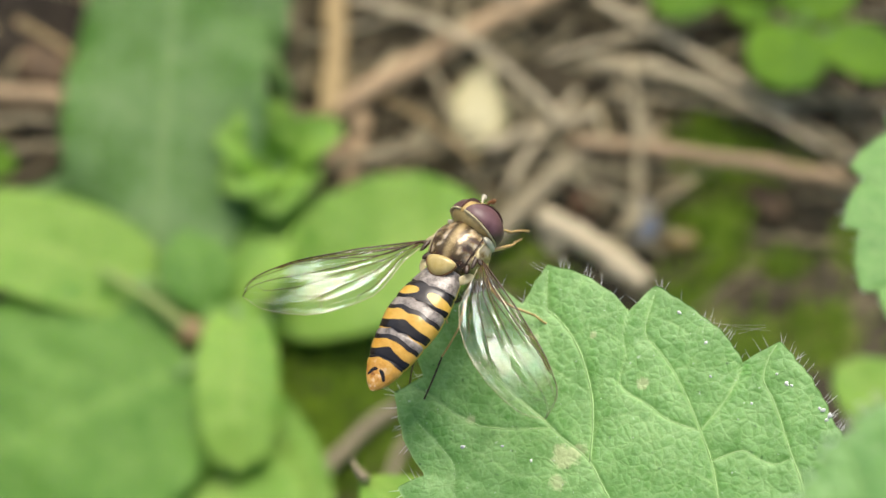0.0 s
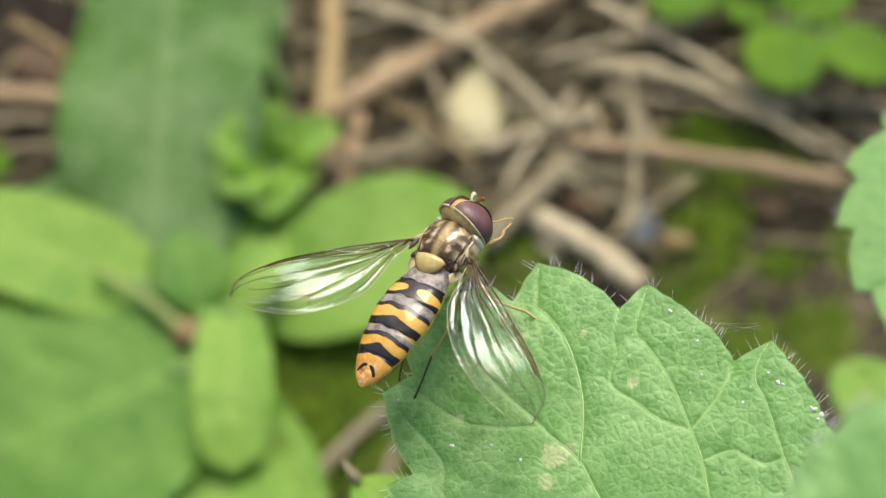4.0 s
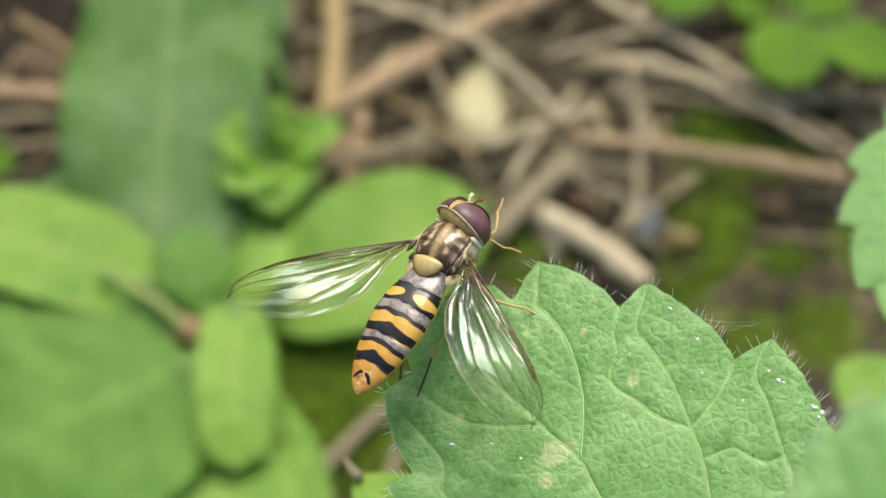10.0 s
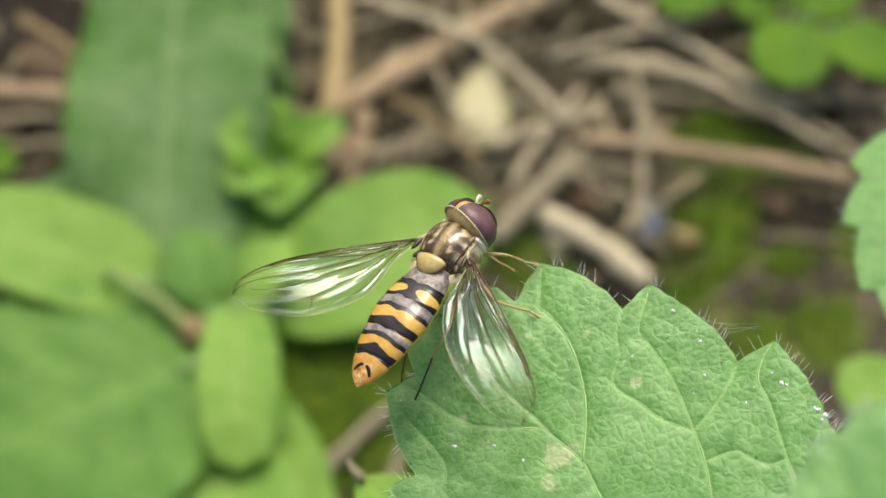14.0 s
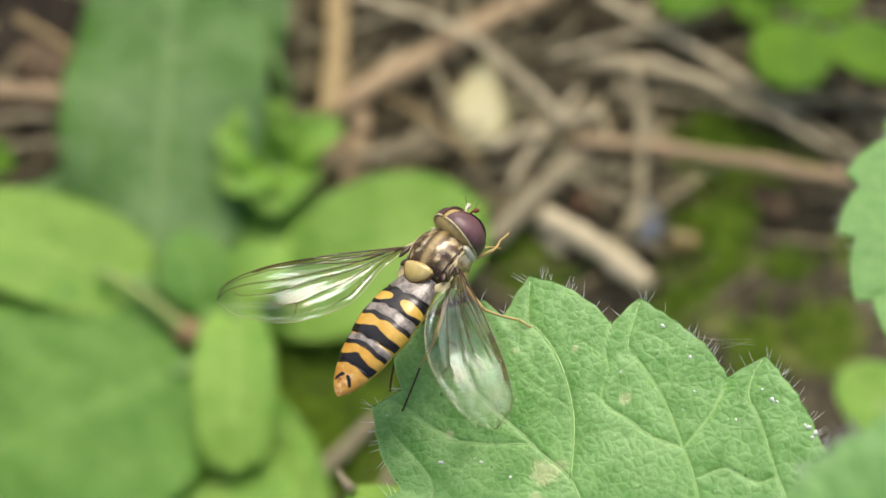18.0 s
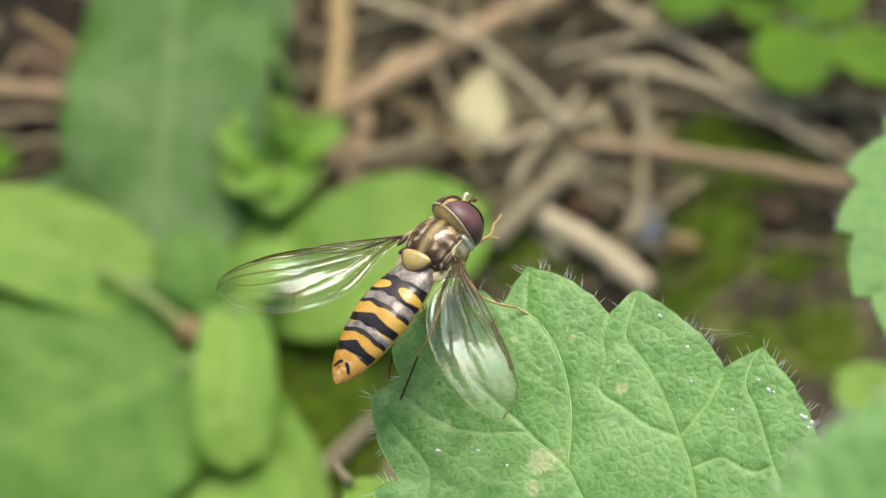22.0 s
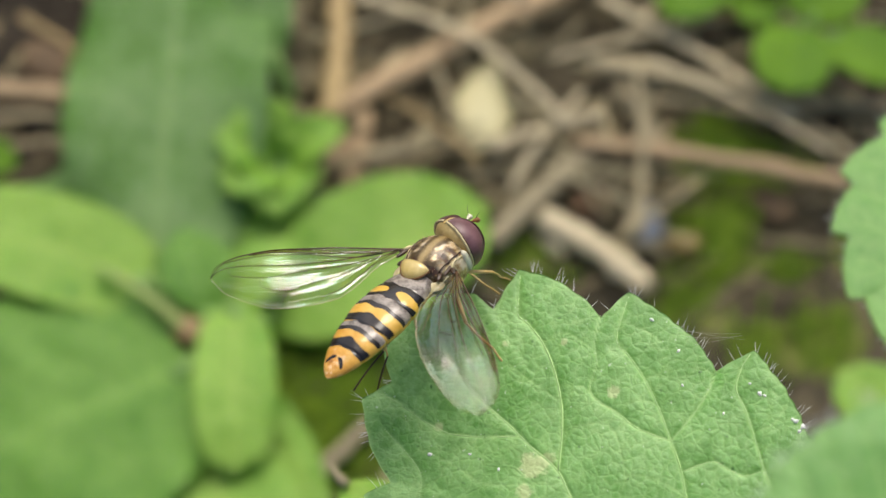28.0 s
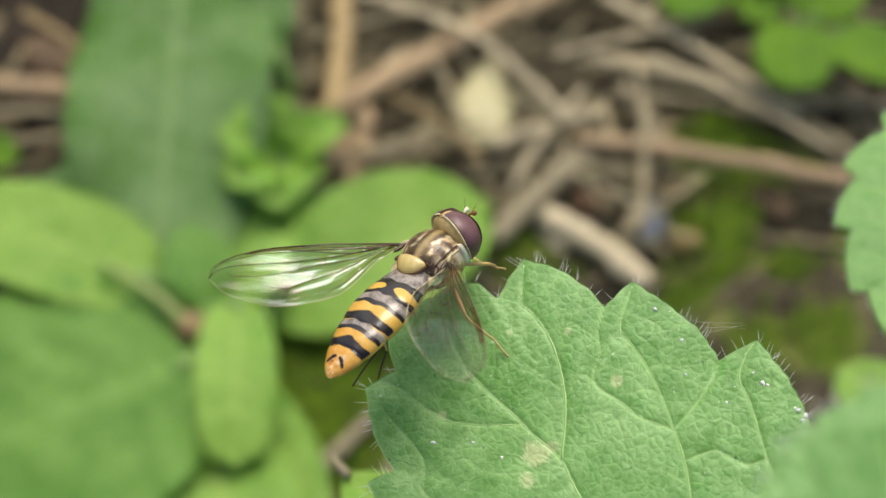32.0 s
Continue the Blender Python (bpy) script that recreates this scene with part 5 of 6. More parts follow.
    wing_meshes = {"right": mesh_from("wing", [shorter(p) for p in wv], grid_faces(nu, nv), {"stigma": st, "thin": thin}),
                   "left": mesh_from("wing", [flip(p) for p in lv], grid_faces(nu, nv, flip=True), {"stigma": st, "thin": thin})}
    for me in wing_meshes.values():
        me.materials.append(M_WING)
    lines = [
        [(0, 0.0), (0.2, 0.0), (0.5, 0.0), (0.75, 0.0), (0.9, 0.0), (1.0, 0.3)],
        [(0.02, 0.2), (0.2, 0.1), (0.4, 0.08), (0.55, 0.02)],
        [(0.03, 0.3), (0.25, 0.17), (0.5, 0.12), (0.8, 0.03)],
        [(0.12, 0.3), (0.35, 0.24), (0.6, 0.17), (0.93, 0.08)],
        [(0.16, 0.34), (0.4, 0.34), (0.65, 0.36), (0.85, 0.32), (0.985, 0.3)],
        [(0.06, 0.45), (0.3, 0.45), (0.5, 0.46), (0.72, 0.53), (0.88, 0.52), (0.91, 0.36)],
        [(0.05, 0.55), (0.28, 0.6), (0.48, 0.66), (0.62, 0.74), (0.74, 0.68), (0.74, 0.53)],
        [(0.05, 0.65), (0.25, 0.78), (0.42, 0.88), (0.46, 0.99)],
        [(0.42, 0.46), (0.41, 0.35)], [(0.48, 0.66), (0.52, 0.47)], [(0.62, 0.74), (0.66, 0.97)]]
    lines.append([(0.05, 1.0), (0.2, 1.0), (0.4, 1.0), (0.6, 1.0), (0.8, 1.0), (0.92, 1.0), (0.98, 0.8), (1.0, 0.35)])
    vein_meshes = {"right": [], "left": []}
    for k, line in enumerate(lines):
        way = [(min(max(f, 0), 1), min(max(c, 0), 1)) for f, c in curve_points(line, 24)]
        r0 = 0.04 if k in (0, 2) else 0.028 if k < 5 else 0.022 if k < 11 else 0.018
        for side, ps in (("right", [shorter(chord(f, c) * MM) for f, c in way]), ("left", [flip(chord(f, c, 0.8) * MM) for f, c in way])):
            me = tube(ps, [MM * (r0 * (1 - 0.5 * i / 23)) for i in range(24)], 6, "vein")
            me.materials.append(M_VEIN if k < 11 else M_DUST)
            vein_meshes[side].append(me)
    wings = []
    for side in ("left", "right"):
        w = part("wing", wing_meshes[side], None, fly, "clear glassy wing with brown veins")
        for me in vein_meshes[side]:
            part("vein", me, None, w)
        root = part("wing_root", ellipsoid((0.26, 0.1, 0.08), 12, 14, None, "wing_root"), M_LEG_DARK, w, "brown wing root")
        root.matrix_basis = pose(0.05 * MM, -0.02 * MM, 0)
        wings.append(w)

    # legs: x from the hip to the foot, z to the knee's side
    legs = []
    for reach, knee, shin, thick, tone in ((6.0, 1.2, 0.64, 0.085, (M_LEG, M_LEG, M_LEG_DARK)), (4.6, 0.8, 0.74, 0.1, (M_LEG, M_LEG, M_LEG)), (3.3, 0.8, 0.74, 0.085, (M_LEG, M_LEG, M_LEG))):
        hip, kn = Vector((0, 0, 0)), Vector((reach * 0.36, 0, knee))
        ankle, foot = Vector((reach * shin, 0, knee * 0.22)), Vector((reach, 0, 0.02))
        seg = []
        for a, b, r, sw in ((hip, kn, thick, 0.35), (kn, ankle, thick * 0.72, 0.1), (ankle, foot, thick * 0.62, 0.0)):
            pts = [a.lerp(b, i / 9) + Vector((0, 0, 0.06 * math.sin(math.pi * i / 9))) for i in range(10)]
            seg.append(tube([p * MM for p in pts], [MM * r * (0.75 + sw * math.sin(math.pi * min(1, i / 9)) + 0.12 * (i % 2 if sw == 0 else 0)) for i in range(10)], 10, "leg"))
        for s in (1, -1):
            leg = part("leg", seg[0], tone[0], fly)
            part("tibia", seg[1], tone[1], leg)
            part("tarsus", seg[2], tone[2], leg, "dark brown foot" if tone[2] is M_LEG_DARK else "")
            legs.append(leg)
    return fly, abdomen, wings, legs


hoverfly, abdomen, (left_wing, right_wing), fly_legs = build_fly()
hind_left_leg, hind_right_leg, mid_left_leg, mid_right_leg, front_left_leg, front_right_leg = fly_legs


def silk_threads():
    """A few strands of spider silk between two leaf teeth."""
    silk = plain("grey_silk", lin(190, 186, 176), lin(214, 210, 200), 2, 0.4, 0.0)
    web = thing("spider_silk", MAIN, "faint grey spider silk strands between two leaf teeth", "spider silk")
    for a, e, sag in (((3.0, 8.3), (5.6, 8.0), 0.15), ((3.3, 8.0), (5.7, 7.9), 0.25), ((3.6, 7.6), (5.5, 7.9), 0.1), ((2.7, 8.5), (5.8, 7.7), 0.2)):
        pts = [Vector((a[0] + (e[0] - a[0]) * u, a[1] + (e[1] - a[1]) * u, 0.25 - sag * 4 * u * (1 - u))) * MM for u in np.linspace(0, 1, 9)]
        part("strand", tube(pts, 0.004 * MM, 5, "strand"), silk, web)


silk_threads()


# ---- what moves ----
def motions():
    walk(hoverfly, [
        (0, pose(0.00011, -0.01049, 0.10030, -14.77, -0.18, 59.77)),
        (3.5, pose(0.00011, -0.01049, 0.10030, -14.77, -0.18, 59.77)),
        (5.5, pose(0.00003, -0.01066, 0.10029, -14.39, -1.95, 60.28)),
        (9, pose(0.00003, -0.01066, 0.10029, -14.39, -1.95, 60.28)),
        (9.5, pose(0.00002, -0.01068, 0.10031, -14.50, -1.79, 59.97)),
        (13.5, pose(0.00002, -0.01068, 0.10031, -14.50, -1.79, 59.97)),
        (14, pose(0.00010, -0.01057, 0.10027, -16.41, -0.04, 56.55)),
        (14.5, pose(0.00008, -0.01065, 0.10027, -16.10, -1.23, 56.98)),
        (16.5, pose(0.00017, -0.01033, 0.10029, -17.73, 2.32, 55.65)),
        (17, pose(0.00017, -0.01033, 0.10029, -17.73, 2.32, 55.65)),
        (18, pose(0.00015, -0.01034, 0.10031, -17.34, 1.24, 56.02)),
        (20.5, pose(0.00015, -0.01034, 0.10031, -17.34, 1.24, 56.02)),
        (21, pose(0.00012, -0.01034, 0.10033, -17.35, 0.69, 56.06)),
        (24, pose(0.00012, -0.01034, 0.10033, -17.35, 0.69, 56.06)),
        (24.5, pose(0.00006, -0.01053, 0.10029, -17.44, 0.35, 55.76)),
        (25, pose(0.00009, -0.01053, 0.10032, -17.86, 2.08, 55.78)),
        (25.5, pose(0.00020, -0.01033, 0.10029, -18.56, 3.51, 53.91)),
        (27.5, pose(0.00035, -0.01063, 0.10030, -19.80, 7.00, 52.30)),
        (28, pose(0.00043, -0.01092, 0.10030, -20.81, 10.37, 51.54)),
        (28.5, pose(0.00027, -0.01115, 0.10030, -20.99, 11.24, 51.51)),
        (29, pose(0.00010, -0.01119, 0.10030, -21.17, 12.11, 51.48)),
        (29.5, pose(0.00003, -0.01119, 0.10030, -20.94, 13.71, 51.11)),
        (30, pose(-0.00009, -0.01148, 0.10030, -20.70, 15.32, 50.74)),
        (30.5, pose(0.00014, -0.01118, 0.10030, -21.25, 14.59, 51.10)),
        (31, pose(0.00007, -0.01122, 0.10030, -21.79, 13.86, 51.46)),
        (31.5, pose(0.00009, -0.01092, 0.10030, -21.68, 11.08, 51.62)),
        (32, pose(0.00014, -0.01119, 0.10030, -21.58, 8.29, 51.77)),
    ])
    walk(abdomen, [
        (0, pose(-0.00120, 0.00000, 0.00020, 0.00, -1.15, -2.49)),
        (0.5, pose(-0.00120, 0.00000, 0.00020, 0.00, -5.11, -4.99)),
        (1, pose(-0.00120, 0.00000, 0.00020, 0.00, -3.36, -3.69)),
        (1.5, pose(-0.00120, 0.00000, 0.00020, 0.00, -2.33, -2.61)),
        (2, pose(-0.00120, 0.00000, 0.00020, 0.00, -2.35, -2.67)),
        (2.5, pose(-0.00120, 0.00000, 0.00020, 0.00, -0.81, -1.39)),
        (3, pose(-0.00120, 0.00000, 0.00020, 0.00, -0.90, -1.86)),
        (3.5, pose(-0.00120, 0.00000, 0.00020, 0.00, 2.22, -0.51)),
        (5.5, pose(-0.00120, 0.00000, 0.00020, 0.00, 3.90, 0.28)),
        (6, pose(-0.00120, 0.00000, 0.00020, 0.00, 1.77, -0.92)),
        (6.5, pose(-0.00120, 0.00000, 0.00020, 0.00, 1.25, -0.80)),
        (7, pose(-0.00120, 0.00000, 0.00020, 0.00, -0.21, -2.03)),
        (7.5, pose(-0.00120, 0.00000, 0.00020, 0.00, -4.37, -4.56)),
        (8, pose(-0.00120, 0.00000, 0.00020, 0.00, -3.10, -3.83)),
        (8.5, pose(-0.00120, 0.00000, 0.00020, 0.00, -3.21, -3.63)),
        (9, pose(-0.00120, 0.00000, 0.00020, 0.00, -0.63, -2.63)),
        (10, pose(-0.00120, 0.00000, 0.00020, 0.00, -1.62, -3.06)),
        (11, pose(-0.00120, 0.00000, 0.00020, 0.00, -2.01, -3.18)),
        (12, pose(-0.00120, 0.00000, 0.00020, 0.00, -2.04, -3.06)),
        (13, pose(-0.00120, 0.00000, 0.00020, 0.00, -0.23, -1.64)),
        (13.5, pose(-0.00120, 0.00000, 0.00020, 0.00, 1.65, -0.98)),
        (14, pose(-0.00120, 0.00000, 0.00020, 0.00, 1.40, 0.45)),
        (14.5, pose(-0.00120, 0.00000, 0.00020, 0.00, 1.92, -0.01)),
        (16.5, pose(-0.00120, 0.00000, 0.00020, 0.00, 2.16, 0.51)),
        (17, pose(-0.00120, 0.00000, 0.00020, 0.00, 1.74, 0.40)),
        (17.5, pose(-0.00120, 0.00000, 0.00020, 0.00, 2.47, 0.77)),
        (18, pose(-0.00120, 0.00000, 0.00020, 0.00, -2.91, -3.67)),
        (18.5, pose(-0.00120, 0.00000, 0.00020, 0.00, 0.91, -0.66)),
        (19, pose(-0.00120, 0.00000, 0.00020, 0.00, 2.35, 0.57)),
        (19.5, pose(-0.00120, 0.00000, 0.00020, 0.00, 1.82, 0.83)),
        (20, pose(-0.00120, 0.00000, 0.00020, 0.00, -2.01, -3.42)),
        (20.5, pose(-0.00120, 0.00000, 0.00020, 0.00, -2.45, -2.33)),
        (21, pose(-0.00120, 0.00000, 0.00020, 0.00, -1.13, -2.18)),
        (22, pose(-0.00120, 0.00000, 0.00020, 0.00, -1.76, -2.39)),
        (23, pose(-0.00120, 0.00000, 0.00020, 0.00, -0.68, -1.99)),
        (24, pose(-0.00120, 0.00000, 0.00020, 0.00, -1.90, -2.77)),
        (24.5, pose(-0.00120, 0.00000, 0.00020, 0.00, 1.55, -0.33)),
        (25, pose(-0.00120, 0.00000, 0.00020, 0.00, 1.98, 0.70)),
        (25.5, pose(-0.00120, 0.00000, 0.00020, 0.00, 1.90, 1.76)),
        (28, pose(-0.00120, 0.00000, 0.00020, 0.00, 0.81, 0.92)),
        (28.5, pose(-0.00120, 0.00000, 0.00020, 0.00, 1.82, 0.42)),
        (29, pose(-0.00120, 0.00000, 0.00020, 0.00, -2.24, 2.11)),
        (29.5, pose(-0.00120, 0.00000, 0.00020, 0.00, -0.96, 1.82)),
        (30, pose(-0.00120, 0.00000, 0.00020, 0.00, 1.03, 1.29)),
        (30.5, pose(-0.00120, 0.00000, 0.00020, 0.00, -1.91, -0.12)),
        (31, pose(-0.00120, 0.00000, 0.00020, 0.00, 0.36, 0.24)),
        (31.5, pose(-0.00120, 0.00000, 0.00020, 0.00, 7.16, -1.34)),
        (32, pose(-0.00120, 0.00000, 0.00020, 0.00, 0.16, 2.88)),
    ])
    walk(left_wing, [
        (0, pose(-0.00030, 0.00150, 0.00062, 179.00, -11.58, 138.70)),
        (3.5, pose(-0.00030, 0.00150, 0.00062, 178.61, -11.25, 138.91)),
        (5.5, pose(-0.00030, 0.00150, 0.00062, 178.39, -12.70, 139.02)),
        (9, pose(-0.00030, 0.00150, 0.00062, 178.00, -12.33, 139.06)),
        (12, pose(-0.00030, 0.00150, 0.00062, 174.40, -12.61, 139.45)),
        (13.5, pose(-0.00030, 0.00150, 0.00062, 172.60, -11.90, 139.54)),
        (14, pose(-0.00030, 0.00150, 0.00062, 172.00, -11.71, 141.85)),
        (14.5, pose(-0.00030, 0.00150, 0.00062, 172.00, -12.55, 141.16)),
        (16.5, pose(-0.00030, 0.00150, 0.00062, 172.00, -10.63, 141.06)),
        (17, pose(-0.00030, 0.00150, 0.00062, 172.00, -10.67, 140.97)),
        (18, pose(-0.00030, 0.00150, 0.00062, 172.00, -10.80, 140.57)),
        (19, pose(-0.00030, 0.00150, 0.00062, 172.00, -10.78, 140.30)),
        (20, pose(-0.00030, 0.00150, 0.00062, 172.00, -10.92, 140.03)),
        (21, pose(-0.00030, 0.00150, 0.00062, 172.00, -10.20, 140.11)),
        (22, pose(-0.00030, 0.00150, 0.00062, 172.00, -9.37, 140.41)),
        (23, pose(-0.00030, 0.00150, 0.00062, 172.00, -8.97, 139.91)),
        (24, pose(-0.00030, 0.00150, 0.00062, 172.00, -9.01, 139.54)),
        (25, pose(-0.00030, 0.00150, 0.00062, 170.25, -7.58, 139.49)),
        (25.5, pose(-0.00030, 0.00150, 0.00062, 169.38, -6.63, 140.24)),
        (27.5, pose(-0.00030, 0.00150, 0.00062, 165.88, -7.48, 136.78)),
        (28, pose(-0.00030, 0.00150, 0.00062, 165.00, -7.22, 135.11)),
        (28.5, pose(-0.00030, 0.00150, 0.00062, 165.00, -5.74, 135.42)),
        (29, pose(-0.00030, 0.00150, 0.00062, 165.00, -6.73, 134.66)),
        (29.5, pose(-0.00030, 0.00150, 0.00062, 165.00, -5.83, 135.07)),
        (30, pose(-0.00030, 0.00150, 0.00062, 165.00, -5.57, 134.04)),
        (30.5, pose(-0.00030, 0.00150, 0.00062, 165.00, -6.17, 135.20)),
        (31, pose(-0.00030, 0.00150, 0.00062, 165.00, -10.00, 138.26)),
        (31.5, pose(-0.00030, 0.00150, 0.00062, 165.00, -8.47, 140.85)),
        (32, pose(-0.00030, 0.00150, 0.00062, 165.00, -11.11, 141.01)),
    ])
    walk(right_wing, [
        (0, pose(-0.00040, -0.00132, 0.00062, -8.00, -0.27, -128.44)),
        (3.5, pose(-0.00040, -0.00132, 0.00062, -8.00, 2.08, -129.27)),
        (5.5, pose(-0.00040, -0.00132, 0.00062, -8.00, 2.50, -129.13)),
        (9, pose(-0.00040, -0.00132, 0.00062, -8.00, 2.84, -129.46)),
        (12, pose(-0.00040, -0.00132, 0.00062, -8.00, 4.02, -129.09)),
        (13.5, pose(-0.00040, -0.00132, 0.00062, -8.00, 2.30, -130.89)),
        (14, pose(-0.00040, -0.00132, 0.00062, -8.00, 1.13, -129.19)),
        (14.5, pose(-0.00040, -0.00132, 0.00062, -8.00, -1.11, -129.08)),
        (16.5, pose(-0.00040, -0.00132, 0.00062, -8.00, 3.49, -132.29)),
        (17, pose(-0.00040, -0.00132, 0.00062, -8.00, 3.75, -131.98)),
        (18, pose(-0.00040, -0.00132, 0.00062, -8.00, -2.58, -131.52)),
        (19, pose(-0.00040, -0.00132, 0.00062, -8.00, -1.07, -129.99)),
        (20, pose(-0.00040, -0.00132, 0.00062, -8.00, 0.34, -130.60)),
        (21, pose(-0.00040, -0.00132, 0.00062, -8.00, 0.07, -130.09)),
        (22, pose(-0.00040, -0.00132, 0.00062, -8.00, -0.13, -128.70)),
        (23, pose(-0.00040, -0.00132, 0.00062, -8.00, 0.21, -129.03)),
        (24, pose(-0.00040, -0.00132, 0.00062, -8.00, -1.30, -130.20)),
        (25, pose(-0.00040, -0.00132, 0.00062, -8.00, -0.94, -129.71)),
        (25.5, pose(-0.00040, -0.00132, 0.00062, -8.00, 0.42, -129.80)),
        (27.5, pose(-0.00040, -0.00132, 0.00062, -8.00, 1.04, -130.49)),
        (28, pose(-0.00040, -0.00132, 0.00062, -8.00, -0.70, -131.40)),
        (28.5, pose(-0.00040, -0.00132, 0.00062, -8.00, 4.94, -129.71)),
        (29, pose(-0.00040, -0.00132, 0.00062, -8.00, -3.41, -131.28)),
        (29.5, pose(-0.00040, -0.00132, 0.00062, -8.00, 2.97, -132.39)),
        (30, pose(-0.00040, -0.00132, 0.00062, -8.00, -3.85, -131.06)),
        (30.5, pose(-0.00040, -0.00132, 0.00062, -8.00, -4.40, -130.91)),
        (30.7, pose(-0.00040, -0.00132, 0.00062, -8.00, -8.17, -133.68)),
        (31, pose(-0.00040, -0.00132, 0.00062, -8.00, -18.26, -125.69)),
        (31.2, pose(-0.00040, -0.00132, 0.00062, -8.00, -8.51, -138.45)),
        (31.4, pose(-0.00040, -0.00132, 0.00062, -8.00, -18.95, -129.80)),
        (31.6, pose(-0.00040, -0.00132, 0.00062, -8.00, -26.13, -107.78)),
        (31.8, pose(-0.00040, -0.00132, 0.00062, -8.00, -12.95, -137.16)),
        (32, pose(-0.00040, -0.00132, 0.00062, -8.00, -11.87, -131.78)),
    ])
    walk(hind_right_leg, [
        (0, pose(-0.00055, -0.00060, -0.00075, -44.59, 33.98, 174.77)),
        (24.2, pose(-0.00055, -0.00060, -0.00075, -43.82, 36.14, 176.82)),
        (24.7, pose(-0.00055, -0.00060, -0.00075, 6.10, 16.50, 170.91)),
        (25.5, pose(-0.00055, -0.00060, -0.00075, 6.10, 16.50, 170.91)),
        (28.3, pose(-0.00055, -0.00060, -0.00075, 6.10, 16.50, 170.91)),
        (29, pose(-0.00055, -0.00060, -0.00075, -46.71, 49.13, 175.71)),
        (29.2, pose(-0.00055, -0.00060, -0.00075, -37.60, 54.76, -168.39)),
        (29.5, pose(-0.00055, -0.00060, -0.00075, -28.27, 57.20, -154.63)),
        (30, pose(-0.00055, -0.00060, -0.00075, -21.23, 59.92, -144.64)),
        (30.4, pose(-0.00055, -0.00060, -0.00075, -27.58, 59.07, -153.37)),
        (30.8, pose(-0.00055, -0.00060, -0.00075, 6.10, 16.50, 170.91)),
        (32, pose(-0.00055, -0.00060, -0.00075, 6.10, 16.50, 170.91)),
    ])
    walk(hind_left_leg, [
        (0, pose(-0.00055, 0.00060, -0.00075, 40.45, 37.68, 176.45)),
        (28.4, pose(-0.00055, 0.00060, -0.00075, 33.44, 52.57, 162.77)),
        (28.9, pose(-0.00055, 0.00060, -0.00075, 41.10, 45.07, 176.23)),
        (29.1, pose(-0.00055, 0.00060, -0.00075, 41.44, 45.66, 176.65)),
        (29.4, pose(-0.00055, 0.00060, -0.00075, 34.40, 58.13, 162.97)),
        (30.6, pose(-0.00055, 0.00060, -0.00075, 32.33, 58.29, 160.05)),
        (30.9, pose(-0.00055, 0.00060, -0.00075, 33.74, 5.50, 156.62)),
        (31.1, pose(-0.00055, 0.00060, -0.00075, 33.68, 4.26, 155.82)),
        (31.5, pose(-0.00055, 0.00060, -0.00075, 36.45, 53.62, 166.99)),
        (32, pose(-0.00055, 0.00060, -0.00075, 34.43, 50.94, 164.53)),
    ])
    walk(mid_right_leg, [
        (0, pose(0.00005, -0.00065, -0.00080, 68.63, 41.61, -89.75)),
        (27.5, pose(0.00005, -0.00065, -0.00080, 82.31, 47.30, -70.95)),
        (28, pose(0.00005, -0.00065, -0.00080, 65.01, 54.54, -96.22)),
        (29, pose(0.00005, -0.00065, -0.00080, 69.75, 51.72, -89.67)),
        (29.5, pose(0.00005, -0.00065, -0.00080, 71.56, 50.52, -87.02)),
        (30, pose(0.00005, -0.00065, -0.00080, 76.50, 48.88, -79.78)),
        (31, pose(0.00005, -0.00065, -0.00080, 72.24, 52.02, -86.43)),
        (31.5, pose(0.00005, -0.00065, -0.00080, 56.46, 55.55, -106.91)),
        (32, pose(0.00005, -0.00065, -0.00080, 66.16, 52.45, -94.50)),
    ])
    walk(mid_left_leg, [
        (0, pose(0.00005, 0.00065, -0.00080, 17.59, 56.65, -173.16)),
        (32, pose(0.00005, 0.00065, -0.00080, -30.09, 73.80, 136.81)),
    ])
    walk(front_left_leg, [
        (0, pose(0.00085, 0.00050, -0.00075, -71.43, 21.48, -34.39)),
        (3, pose(0.00085, 0.00050, -0.00075, -67.74, 17.58, -23.45)),
        (9, pose(0.00085, 0.00050, -0.00075, -77.31, 24.86, -51.03)),
        (13, pose(0.00085, 0.00050, -0.00075, -109.12, 51.58, -54.29)),
        (20, pose(0.00085, 0.00050, -0.00075, -67.33, 31.74, -9.65)),
        (26, pose(0.00085, 0.00050, -0.00075, -98.46, 49.56, -44.89)),
        (32, pose(0.00085, 0.00050, -0.00075, -76.52, 40.39, -22.11)),
    ])
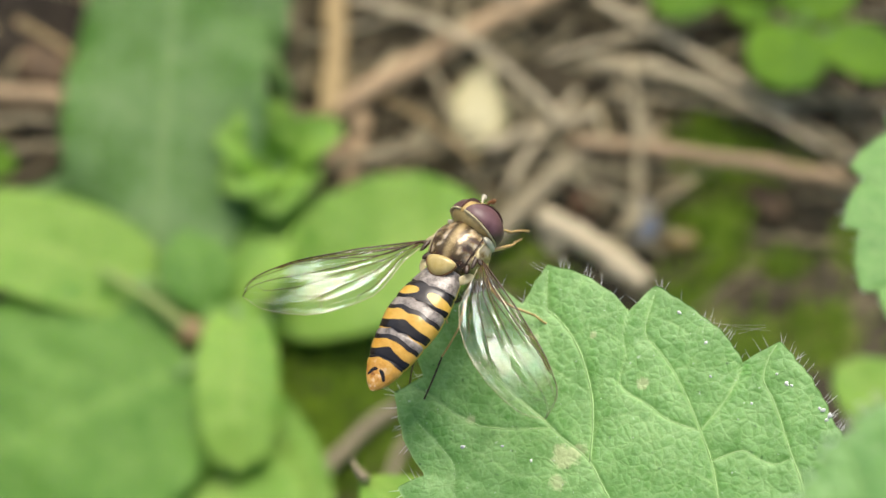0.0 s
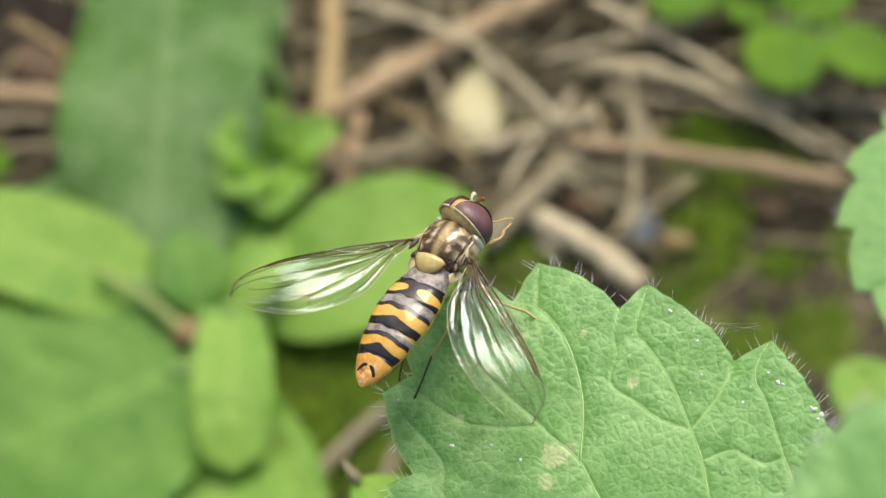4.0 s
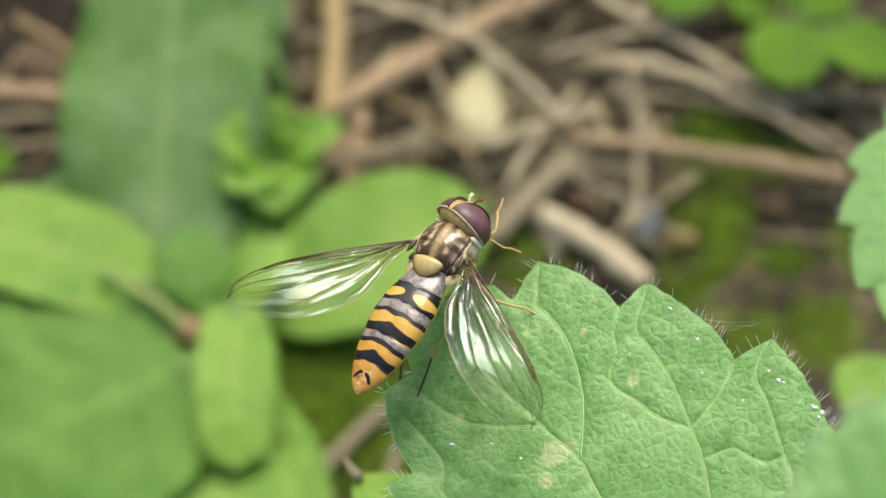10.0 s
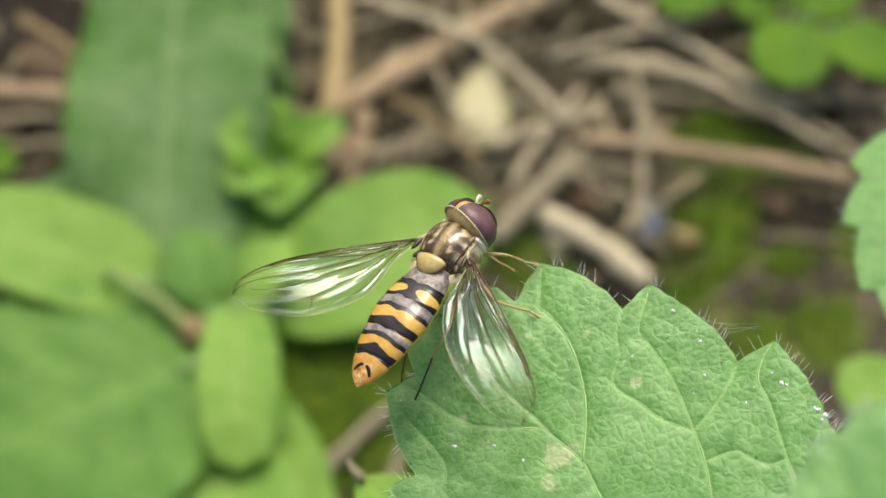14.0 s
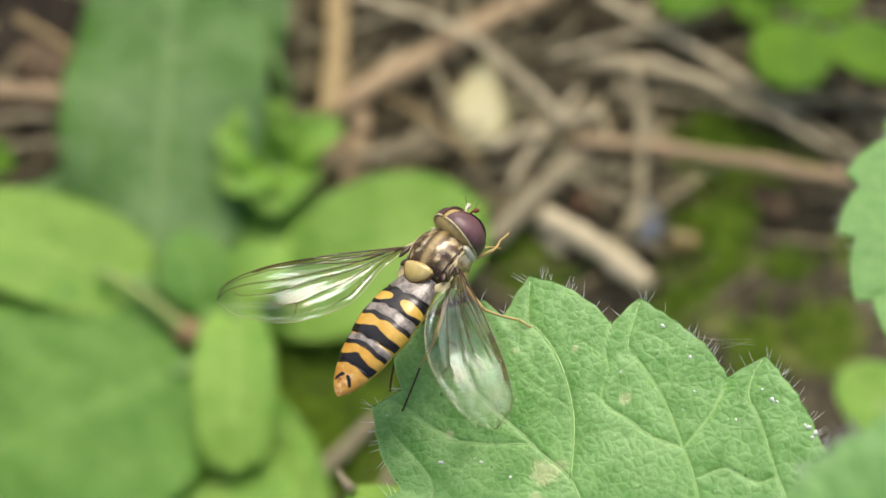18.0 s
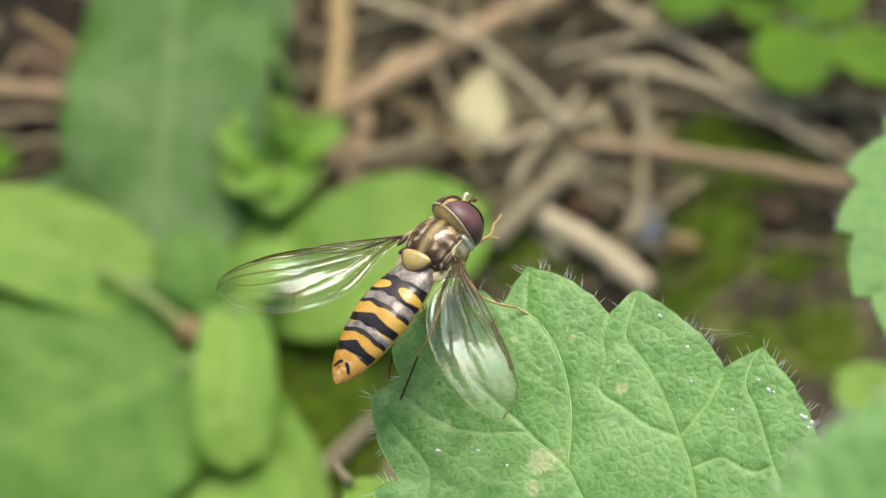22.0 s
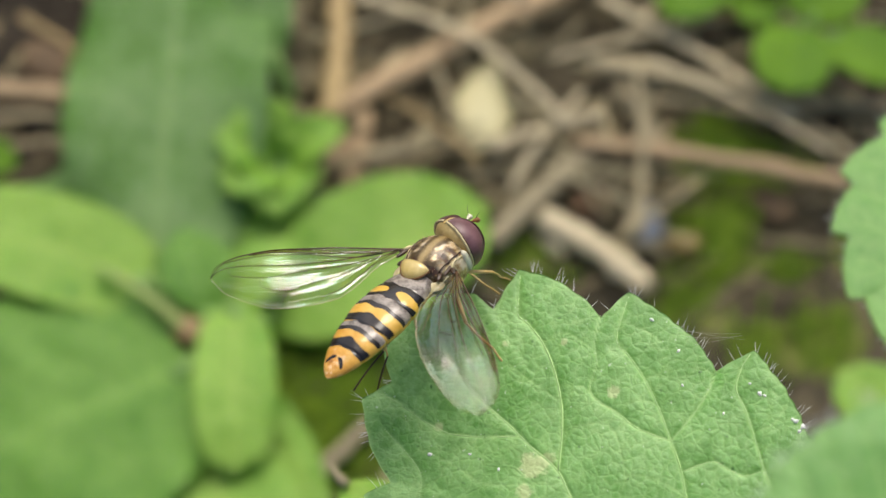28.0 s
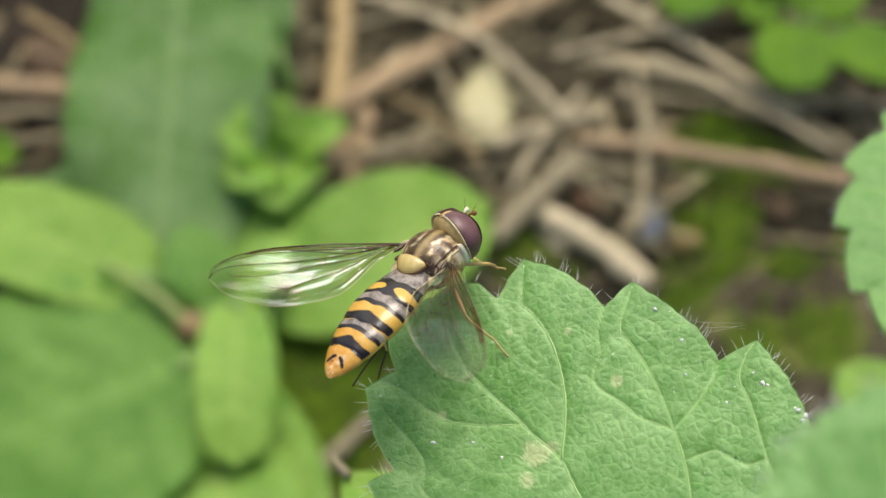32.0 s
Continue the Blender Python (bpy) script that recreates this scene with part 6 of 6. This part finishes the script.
    walk(front_right_leg, [
        (0, pose(0.00085, -0.00050, -0.00075, 62.58, 39.89, -2.20)),
        (1, pose(0.00085, -0.00050, -0.00075, 63.30, 41.42, -1.36)),
        (2, pose(0.00085, -0.00050, -0.00075, 63.68, 41.31, -0.70)),
        (3, pose(0.00085, -0.00050, -0.00075, 63.14, 23.47, 2.26)),
        (5.5, pose(0.00085, -0.00050, -0.00075, 61.78, 38.28, -3.26)),
        (6, pose(0.00085, -0.00050, -0.00075, 63.44, 29.80, 1.68)),
        (7, pose(0.00085, -0.00050, -0.00075, 63.74, 26.51, 3.16)),
        (8, pose(0.00085, -0.00050, -0.00075, 59.97, 40.08, -6.60)),
        (9, pose(0.00085, -0.00050, -0.00075, 56.67, 45.40, -12.32)),
        (9.5, pose(0.00085, -0.00050, -0.00075, 62.66, 36.49, -1.33)),
        (10, pose(0.00085, -0.00050, -0.00075, 63.45, 5.10, 4.97)),
        (11, pose(0.00085, -0.00050, -0.00075, 64.39, 24.90, 5.27)),
        (12, pose(0.00085, -0.00050, -0.00075, 63.99, 24.98, 4.20)),
        (12.6, pose(0.00085, -0.00050, -0.00075, 54.88, 44.80, -14.90)),
        (13, pose(0.00085, -0.00050, -0.00075, 31.02, 39.42, -47.28)),
        (14.5, pose(0.00085, -0.00050, -0.00075, 36.71, 40.41, -40.13)),
        (16, pose(0.00085, -0.00050, -0.00075, 63.41, 21.94, 3.30)),
        (17, pose(0.00085, -0.00050, -0.00075, 64.13, 17.07, 6.92)),
        (17.5, pose(0.00085, -0.00050, -0.00075, 47.96, 47.74, -24.64)),
        (18, pose(0.00085, -0.00050, -0.00075, 62.47, 23.65, 0.41)),
        (19, pose(0.00085, -0.00050, -0.00075, 63.20, 28.22, 1.49)),
        (20, pose(0.00085, -0.00050, -0.00075, 63.90, 16.53, 6.20)),
        (21, pose(0.00085, -0.00050, -0.00075, 64.22, 17.73, 7.06)),
        (22, pose(0.00085, -0.00050, -0.00075, 64.12, 18.32, 6.48)),
        (23, pose(0.00085, -0.00050, -0.00075, 64.58, 20.81, 7.22)),
        (23.6, pose(0.00085, -0.00050, -0.00075, 59.59, 37.99, -6.98)),
        (24, pose(0.00085, -0.00050, -0.00075, 23.99, 38.05, -55.61)),
        (25.5, pose(0.00085, -0.00050, -0.00075, 26.64, 40.03, -52.27)),
        (27.5, pose(0.00085, -0.00050, -0.00075, 57.42, 46.12, -11.31)),
        (28, pose(0.00085, -0.00050, -0.00075, 57.43, 41.54, -10.83)),
        (28.5, pose(0.00085, -0.00050, -0.00075, 48.85, 24.62, -27.46)),
        (29, pose(0.00085, -0.00050, -0.00075, 53.26, 32.47, -17.90)),
        (30, pose(0.00085, -0.00050, -0.00075, 58.89, 36.11, -8.02)),
        (31, pose(0.00085, -0.00050, -0.00075, 60.42, 34.55, -5.15)),
        (32, pose(0.00085, -0.00050, -0.00075, 61.34, 41.29, -4.54)),
    ])


motions()
